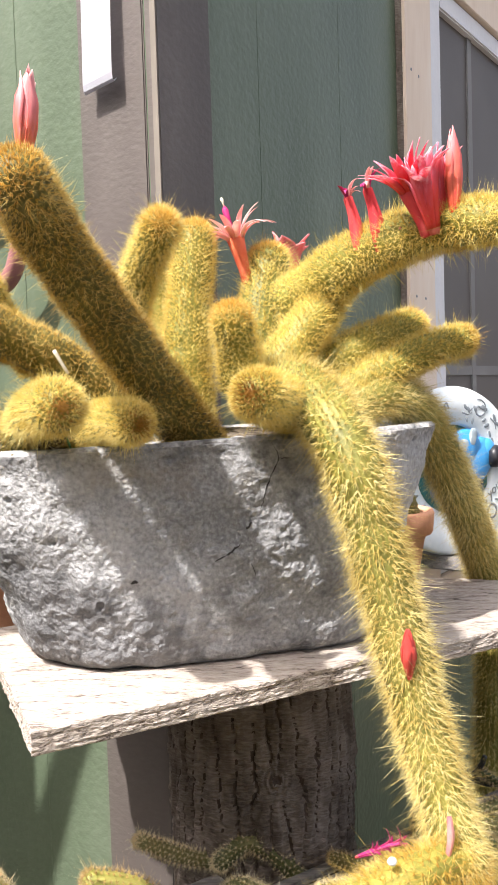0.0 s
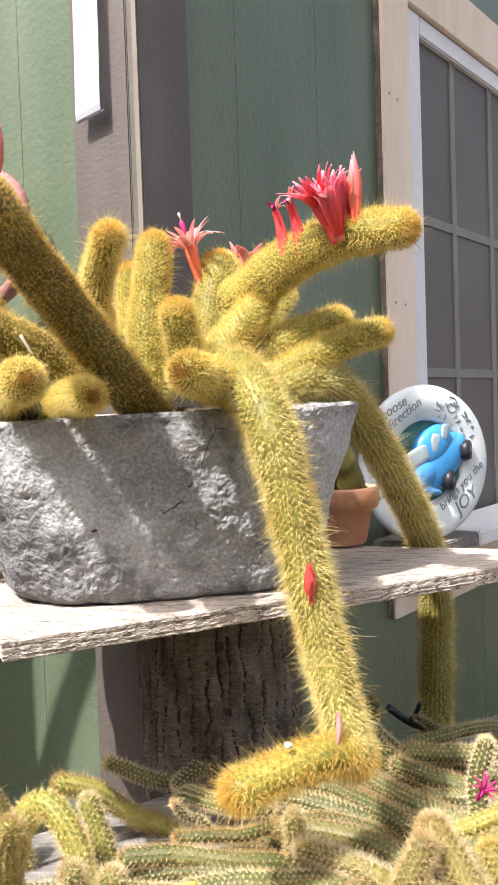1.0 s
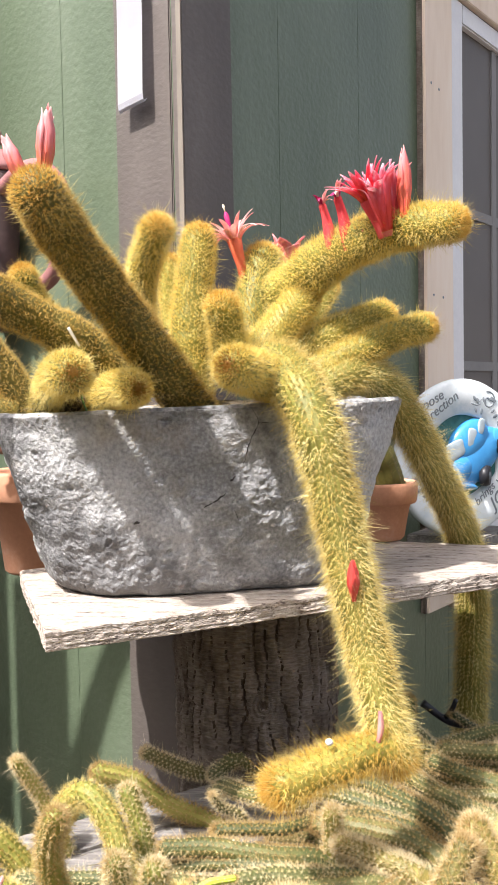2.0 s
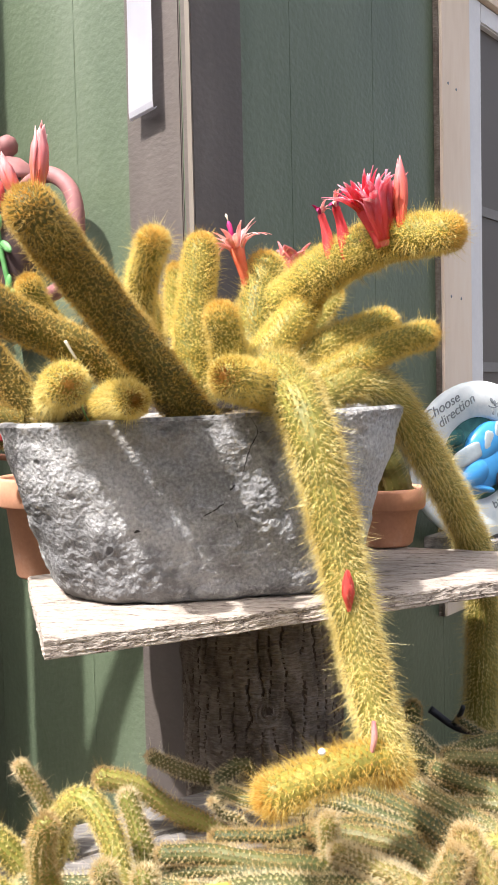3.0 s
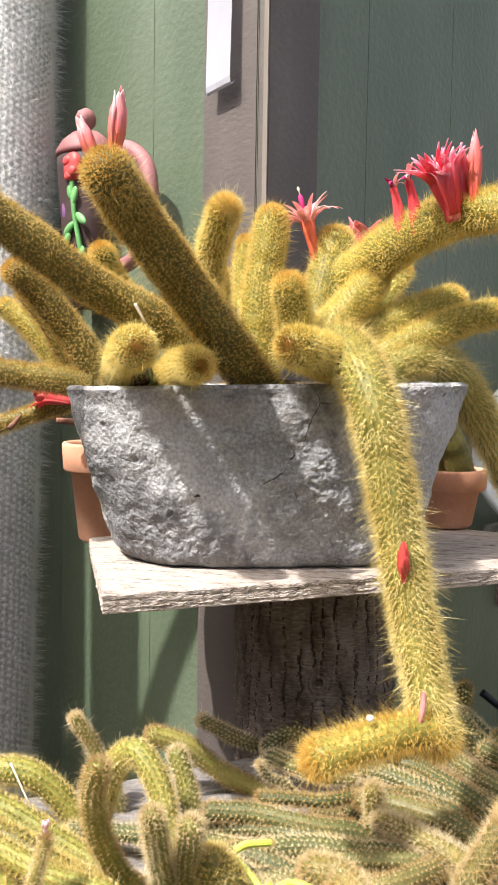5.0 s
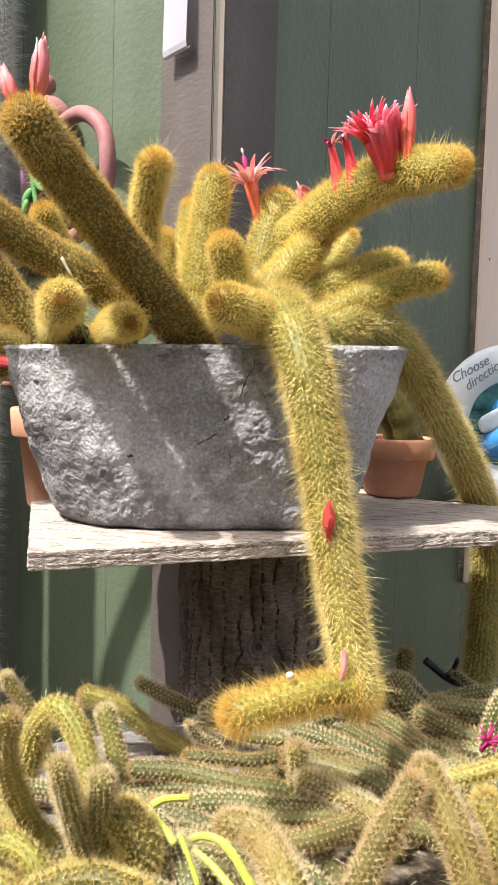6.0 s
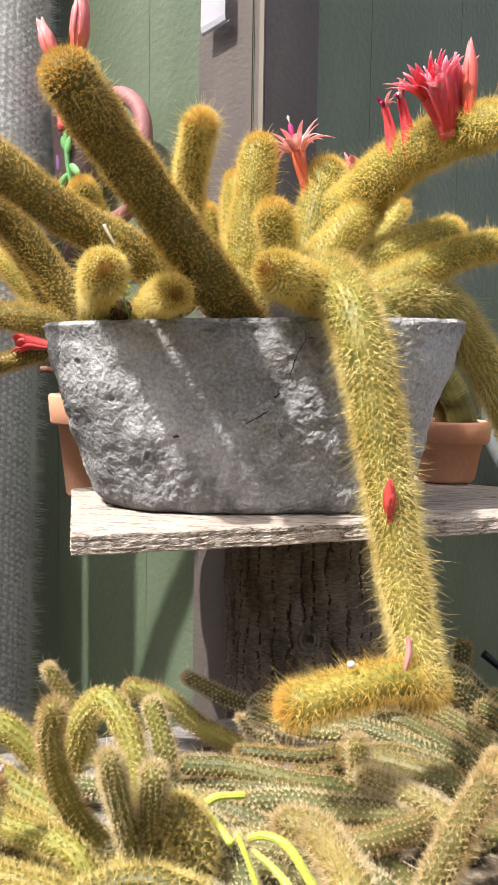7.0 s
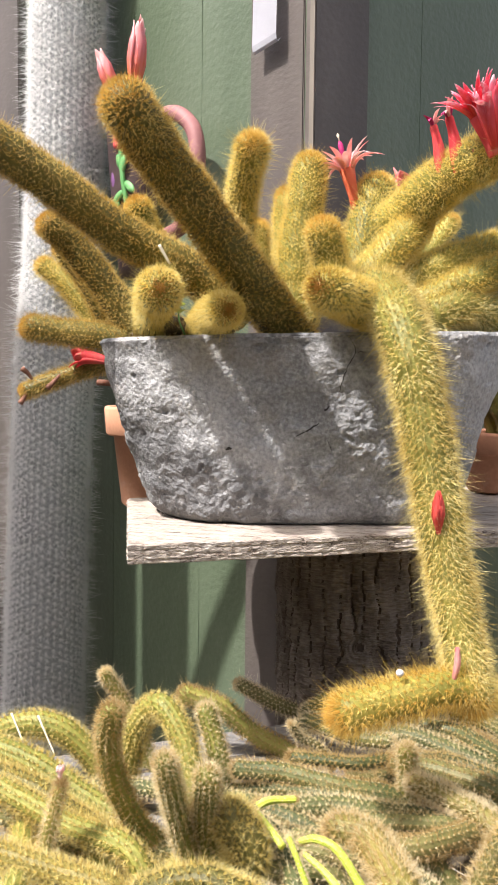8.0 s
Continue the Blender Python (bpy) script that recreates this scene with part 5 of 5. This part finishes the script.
part("disc", disc([(0.160, -0.012), (0.168, -0.008), (0.170, 0.0), (0.167, 0.008), (0.160, 0.012), (0.098, 0.012), (0.093, 0.006), (0.092, -0.002), (0.001, -0.002)], 72, STONE, "disc", PLQ), None, plaque, "pale blue stone disc")
part("hollow", disc([(0.090, -0.0015), (0.088, 0.0005), (0.001, 0.0008)], 48, TEAL, "hollow", PLQ @ Matrix.Translation((0, 0.005, 0))), None, plaque, "dark teal painted hollow")


def blob(sx, sy, sz, m, mat, name, power=1.0):
    bm = bmesh.new()
    bmesh.ops.create_uvsphere(bm, u_segments=28, v_segments=18, radius=1)
    for v in bm.verts:
        v.co = Vector([math.copysign(abs(c) ** power, c) * s for c, s in zip(v.co, (sx, sy, sz))])
    bm.transform(m)
    return mesh_of(bm, mat, True, name)


def car_bit(x, y, z, turn=0.0):
    return PLQ @ Matrix.Translation((x, y, z)) @ Matrix.Rotation(radians(turn), 4, "Z")


for x, y, sx, sy in ((-0.064, 0.052, 0.026, 0.020), (0.072, -0.022, 0.018, 0.026)):
    part("foliage_relief", blob(sx, sy, 0.010, PLQ @ Matrix.Translation((x, y, 0.002)), TEAL, "foliage_relief", 0.8), None, plaque, "dark teal relief foliage")
car = part("toy_car", blob(0.090, 0.044, 0.020, car_bit(0.030, -0.004, 0.006, 40), BLUE, "toy_car", 0.85), None, plaque, "glossy blue relief car")
part("cabin", blob(0.056, 0.040, 0.022, car_bit(0.016, 0.036, 0.006, 36), BLUE, "cabin", 0.9), None, car)
part("hood", blob(0.044, 0.034, 0.022, car_bit(-0.020, -0.026, 0.010, 30), BLUE, "hood"), None, car)
part("bumper", blob(0.034, 0.008, 0.008, car_bit(-0.004, -0.058, 0.020, -12), BLUE, "bumper"), None, car)
part("windscreen", blob(0.040, 0.019, 0.005, car_bit(-0.040, 0.014, 0.0215, 24), PALE_PANE, "windscreen", 0.6), None, car, "pale windscreen")
for x, y, sx, sy in ((0.010, 0.042, 0.0120, 0.022), (0.036, 0.067, 0.0085, 0.017)):
    part("car_window", blob(sx, sy, 0.004, car_bit(x, y, 0.0240, -12), PALE_PANE, "car_window", 0.6), None, car, "pale window")
for x, y, s2 in ((0.036, -0.026, 0.028), (0.084, 0.038, 0.024)):
    part("fender", blob(s2 * 0.9, s2, 0.014, car_bit(x, y, 0.010), BLUE, "fender"), None, car)
    wheel = PLQ @ Matrix.Translation((x + 0.012, y - 0.014, 0.014)) @ Matrix.Rotation(radians(42), 4, "Y")
    part("tyre", disc([(0.010, 0.012), (0.020, 0.016), (0.0235, 0.008), (0.022, -0.004)], 28, BLACK, "tyre", wheel), None, car, "black tyre")
    part("hubcap", disc([(0.0095, 0.0), (0.0085, 0.0165), (0.001, 0.018)], 18, INK, "hubcap", wheel), None, car, "grey hubcap")


def lettering(text, x, y, turn, size):
    cu = bpy.data.curves.new("lettering", "FONT")
    cu.body, cu.size, cu.extrude, cu.shear = text, size, 0.0006, 0.2
    cu.align_x = "CENTER"
    cu.materials.append(INK)
    ob = new("lettering", cu)
    ob.parent = plaque
    ob.matrix_parent_inverse = Matrix.Translation(-plaque.location)
    ob.matrix_basis = PLQ @ Matrix.Translation((x, y, 0.0128)) @ Matrix.Rotation(radians(turn), 4, "Z")
    return ob


lettering("Choose", -0.094, 0.108, 27, 0.030)
lettering("direction", -0.058, 0.100, 32, 0.029)
lettering("brings you the", 0.094, -0.060, 38, 0.026)
lettering("JOY", 0.108, -0.097, 38, 0.041)


def sprigs():
    rng = random.Random(3)
    for a0, a1, n in ((78, 22, 16), (196, 232, 12)):
        for i in range(n):
            a = radians(a0 + (a1 - a0) * i / n + rng.uniform(-2, 2))
            rr = 0.128 + rng.uniform(-0.022, 0.022)
            m = PLQ @ Matrix.Translation((math.cos(a) * rr, math.sin(a) * rr, 0.0125)) @ Matrix.Rotation(rng.uniform(0, 6), 4, "Z")
            part("leaf_relief", blob(rng.uniform(0.005, 0.009), rng.uniform(0.0025, 0.004), 0.0012, m, INK, "leaf_relief"), None, plaque)


sprigs()

# ---- clay teapot planter on the sunlit wall ----
TP = WALL_L @ Matrix.Translation((0.444, 0.020, 1.240)) @ Matrix.Scale(-1, 4, (1, 0, 0))
teapot = thing("teapot_planter", "brown clay wall planter shaped as a teapot with painted flowers", "wall planter", tuple(WALL_L @ Vector((0.462, 0.0, 1.24))))


def half_pot(prof, mat, name, depth=0.55):
    a = np.linspace(0, 2 * np.pi, 48, endpoint=False)
    rows = [np.stack([r * np.cos(a), np.maximum(r * np.sin(a) * depth, -0.019), np.full(48, z)], 1) for r, z in prof]
    me = grid_mesh(rows, mat, name)
    me.transform(TP)
    return me


part("body", half_pot([(0.026, -0.099), (0.034, -0.096), (0.041, -0.04), (0.049, 0.03), (0.055, 0.10), (0.060, 0.160), (0.061, 0.182), (0.056, 0.186)], CLAY, "body", 0.8), None, teapot)
part("lid", half_pot([(0.058, 0.185), (0.064, 0.188), (0.063, 0.196), (0.050, 0.214), (0.030, 0.228), (0.012, 0.233)], MAUVE, "lid", 0.8), None, teapot, "mauve clay lid")
part("knob", half_pot([(0.009, 0.231), (0.010, 0.236), (0.018, 0.244), (0.020, 0.256), (0.015, 0.268), (0.004, 0.274)], MAUVE, "knob", 1.0), None, teapot, "mauve round knob")


def tube_mesh(points, r, mat, name, m, r_end=None):
    pts = spline(points, 0.004)
    tan, side, up = frames_along(pts)
    a = np.linspace(0, 2 * np.pi, 18, endpoint=False)
    rows = []
    for i in range(len(pts)):
        rr = r + ((r_end or r) - r) * i / (len(pts) - 1)
        rows.append(pts[i] + np.outer(np.cos(a) * rr, side[i]) + np.outer(np.sin(a) * rr, up[i]))
    me = grid_mesh(rows, mat, name)
    me.transform(m)
    return me


part("handle", tube_mesh([(0.050, 0.02, 0.150), (0.105, 0.022, 0.172), (0.155, 0.022, 0.172), (0.198, 0.020, 0.140), (0.212, 0.020, 0.090), (0.200, 0.018, 0.030), (0.155, 0.012, -0.020), (0.030, 0.01, -0.045)], 0.0140, MAUVE, "handle", TP), None, teapot, "mauve curved handle")
rose = part("rose", blob(0.022, 0.012, 0.027, TP @ Matrix.Translation((0.016, 0.040, 0.158)), ROSE, "rose", 0.8), None, teapot, "red relief rose")
for x, z, s2 in ((0.010, 0.168, 0.012), (0.024, 0.148, 0.012), (0.014, 0.140, 0.011)):
    part("petal", blob(s2, 0.006, s2 * 0.8, TP @ Matrix.Translation((x, 0.049, z)), ROSE, "petal"), None, rose)
for x, z, s2, t2 in ((0.008, 0.046, 0.018, 35), (0.044, 0.061, 0.018, -35), (0.024, 0.104, 0.017, 75), (0.038, -0.004, 0.017, 80), (0.012, 0.111, 0.015, 110), (0.002, 0.028, 0.014, 60), (0.046, -0.024, 0.012, 70)):
    part("leaf", blob(s2, 0.005, 0.008, TP @ Matrix.Translation((x, 0.043 if z > 0.02 else 0.036, z)) @ Matrix.Rotation(radians(-t2), 4, "Y"), LEAF, "leaf"), None, teapot, "green relief leaf")
part("stalk", tube_mesh([(0.018, 0.044, 0.131), (0.022, 0.042, 0.076), (0.032, 0.038, 0.021), (0.040, 0.032, -0.029)], 0.0048, LEAF, "stalk", TP), None, teapot, "green relief stalk")
part("violet", blob(0.010, 0.007, 0.020, TP @ Matrix.Translation((-0.010, 0.036, 0.085)), PURPLE, "violet", 0.8), None, teapot, "purple relief flower")

# ---- black clip on the bench ----
clip = thing("plastic_clip", "black plastic clip lying behind the trailing cactus", "clip", (0.262, 1.13, 0.56))
part("jaw", tube_mesh([(0.225, 1.13, 0.592), (0.262, 1.13, 0.566), (0.300, 1.14, 0.556)], 0.0055, BLACK, "jaw", Matrix(), 0.004), None, clip)
part("lever", tube_mesh([(0.255, 1.13, 0.570), (0.264, 1.12, 0.588), (0.268, 1.115, 0.602)], 0.004, BLACK, "lever", Matrix(), 0.003), None, clip)

# ---- unseen fences added to shade the wall and block low sky light ----
# out of view; pickets spaced so their shadows band the sunlit wall and column
fence = thing("fence", "unseen dark picket fence added to cast shade bands on the wall", "fence", tuple(WALL_L @ Vector((1.0, 1.0, 0))), kind="structure")
for a, b2, top in ((0.500, 0.650, 2.20), (0.668, 0.858, 2.34), (0.95, 1.12, 1.9), (1.2, 1.37, 1.9), (1.45, 1.62, 1.9)):
    part("picket", box((a, 1.0, 0), (b2, 1.02, top), WALL_L, 0.004), FENCE_WOOD, fence, smooth=False)
for z in (0.4, 1.5):
    part("rail", box((0.505, 1.0205, z), (1.62, 1.05, z + 0.08), WALL_L, 0.003), FENCE_WOOD, fence, smooth=False)

# added out of view only for its slanted shadow under the shelf
lath = tube_mesh([(0.530, 1.0, 1.74), (0.470, 1.0, 1.86), (0.415, 1.0, 2.00), (0.345, 1.0, 2.13), (0.300, 1.0, 2.20)], 0.032, FENCE_WOOD, "picket", WALL_L, 0.022)
part("picket", lath, None, fence, "unseen leaning lath added to cast a slanted shadow")

# behind the camera; added to cut the low sky light on the shed
sky_block_fence = thing("fence", "unseen tall dark board fence added to block low sky light", "fence", tuple(WALL_L @ Vector((1.5, 2.6, 0))), kind="structure")
for i in range(46):
    part("fence_board", box((-4.2 + 0.18 * i, 2.6, 0), (-4.024 + 0.18 * i, 2.62, 2.2), WALL_L), FENCE_WOOD, sky_block_fence, smooth=False)
for z in (0.4, 1.5):
    part("rail", box((-4.2, 2.6205, z), (4.07, 2.66, z + 0.08), WALL_L), FENCE_WOOD, sky_block_fence, smooth=False)

# ---- dry necks at the foot of the stubs and debris on the soil ----
for pts, r in ((((-0.196, 0.905, 0.995), (-0.186, 0.880, 1.010), (-0.170, 0.840, 1.018)), 0.013), (((-0.140, 0.900, 0.996), (-0.128, 0.870, 1.006), (-0.115, 0.845, 1.010)), 0.012)):
    cactus_stem(golden, pts, r, r, 12, 0.006, 0.004, 8, LITTER, BED_SPINE, 0.0003, 0.0, 3, 0.05, pad=0.0, label="dry brown stem base", cap_count=8)
debris_rng = np.random.default_rng(9)
spot = debris_rng.uniform((-0.21, -0.115, 0), (0.21, 0.10, 0.010), (220, 3))
aim = debris_rng.normal(size=(220, 3)) * (1, 1, 0.35)
aim /= np.linalg.norm(aim, axis=1)[:, None]
debris = part("dry_debris", spine_mesh(np.array([POT @ Vector((q[0], q[1], 1.000 + q[2])) for q in spot]), aim, debris_rng.uniform(0.008, 0.022, 220), 0.0012, STRAW, "dry_debris"), None, None)
tagged(debris, "dry pale plant debris on the potting soil", "plant litter", "", "stuff")

# ---- small finds: a sprout, straws, a snail shell, a twig ----
sprout = thing("sprout", "tiny bright green seedling at the planter rim", "seedling", (-0.154, 0.840, 1.0))
part("stalk", tube_mesh([(-0.154, 0.840, 0.998), (-0.152, 0.805, 1.018), (-0.146, 0.782, 1.031)], 0.0009, LEAF, "stalk", Matrix()), None, sprout)
for x, y, z, turn in ((-0.143, 0.778, 1.036, 60), (-0.148, 0.780, 1.030, 170), (-0.140, 0.776, 1.028, 290)):
    part("leaf", blob(0.007, 0.004, 0.0008, Matrix.Translation((x, y, z)) @ Matrix.Rotation(radians(turn), 4, "Z") @ Matrix.Rotation(0.6, 4, "X"), YOUNG, "leaf"), None, sprout)
shell = part("snail_shell", blob(0.0034, 0.0034, 0.0030, Matrix.Translation((0.094, 0.662, 0.7185)), PAPER, "snail_shell"), None, None)
tagged(shell, "tiny white snail shell on the cactus spines", "snail shell")
twig = part("twig", tube_mesh([(-0.300, 1.09, 0.945), (-0.335, 1.075, 0.950), (-0.365, 1.07, 0.952)], 0.006, DRY_BROWN, "twig", Matrix(), 0.004), None, golden, "withered dark brown flower")
for p0, p1 in (((-0.425, 0.998, 0.955), (-0.436, 0.990, 0.970)), ((-0.430, 0.992, 0.938), (-0.436, 0.985, 0.924)), ((-0.385, 0.998, 0.962), (-0.392, 0.978, 0.945))):
    part("dry_bud", tube_mesh([p0, tuple((a + b) / 2 + 0.001 for a, b in zip(p0, p1)), p1], 0.0016, DRY_BROWN, "dry_bud", Matrix(), 0.0038), None, golden, "withered brown bud")
for p0, p1 in (((-0.290, 0.700, 0.628), (-0.272, 0.690, 0.605)), ((-0.262, 0.702, 0.628), (-0.238, 0.690, 0.596))):
    part("straw_piece", tube_mesh([p0, tuple((a + b) / 2 for a, b in zip(p0, p1)), p1], 0.0011, STRAW, "straw_piece", Matrix(), 0.0008), None, straw, "pale dry straw")

part("straw_piece", tube_mesh([(-0.1355, 0.700, 1.083), (-0.1315, 0.702, 1.075), (-0.1270, 0.705, 1.066)], 0.0015, STRAW, "straw_piece", Matrix(), 0.0011), None, golden, "pale dry straw")


# ---- rose relief on the plaque ----
def rose_relief():
    turns = [(0.0035 * k ** 0.8 * math.cos(k * 0.9), 0.0035 * k ** 0.8 * math.sin(k * 0.9), 0) for k in np.linspace(0.6, 9, 24)]
    part("rose_relief", tube_mesh(turns, 0.0022, INK, "rose_relief", PLQ @ Matrix.Translation((0.066, 0.121, 0.0115)), 0.0016), None, plaque, "grey relief rose")
    for pts in (((0.030, 0.128, 0), (0.040, 0.120, 0), (0.048, 0.124, 0)), ((0.095, 0.102, 0), (0.106, 0.092, 0), (0.110, 0.078, 0)), ((0.020, 0.117, 0), (0.034, 0.112, 0), (0.046, 0.115, 0))):
        part("stalk_relief", tube_mesh(pts, 0.0018, INK, "stalk_relief", PLQ @ Matrix.Translation((0, 0, 0.0118)), 0.001), None, plaque)


rose_relief()
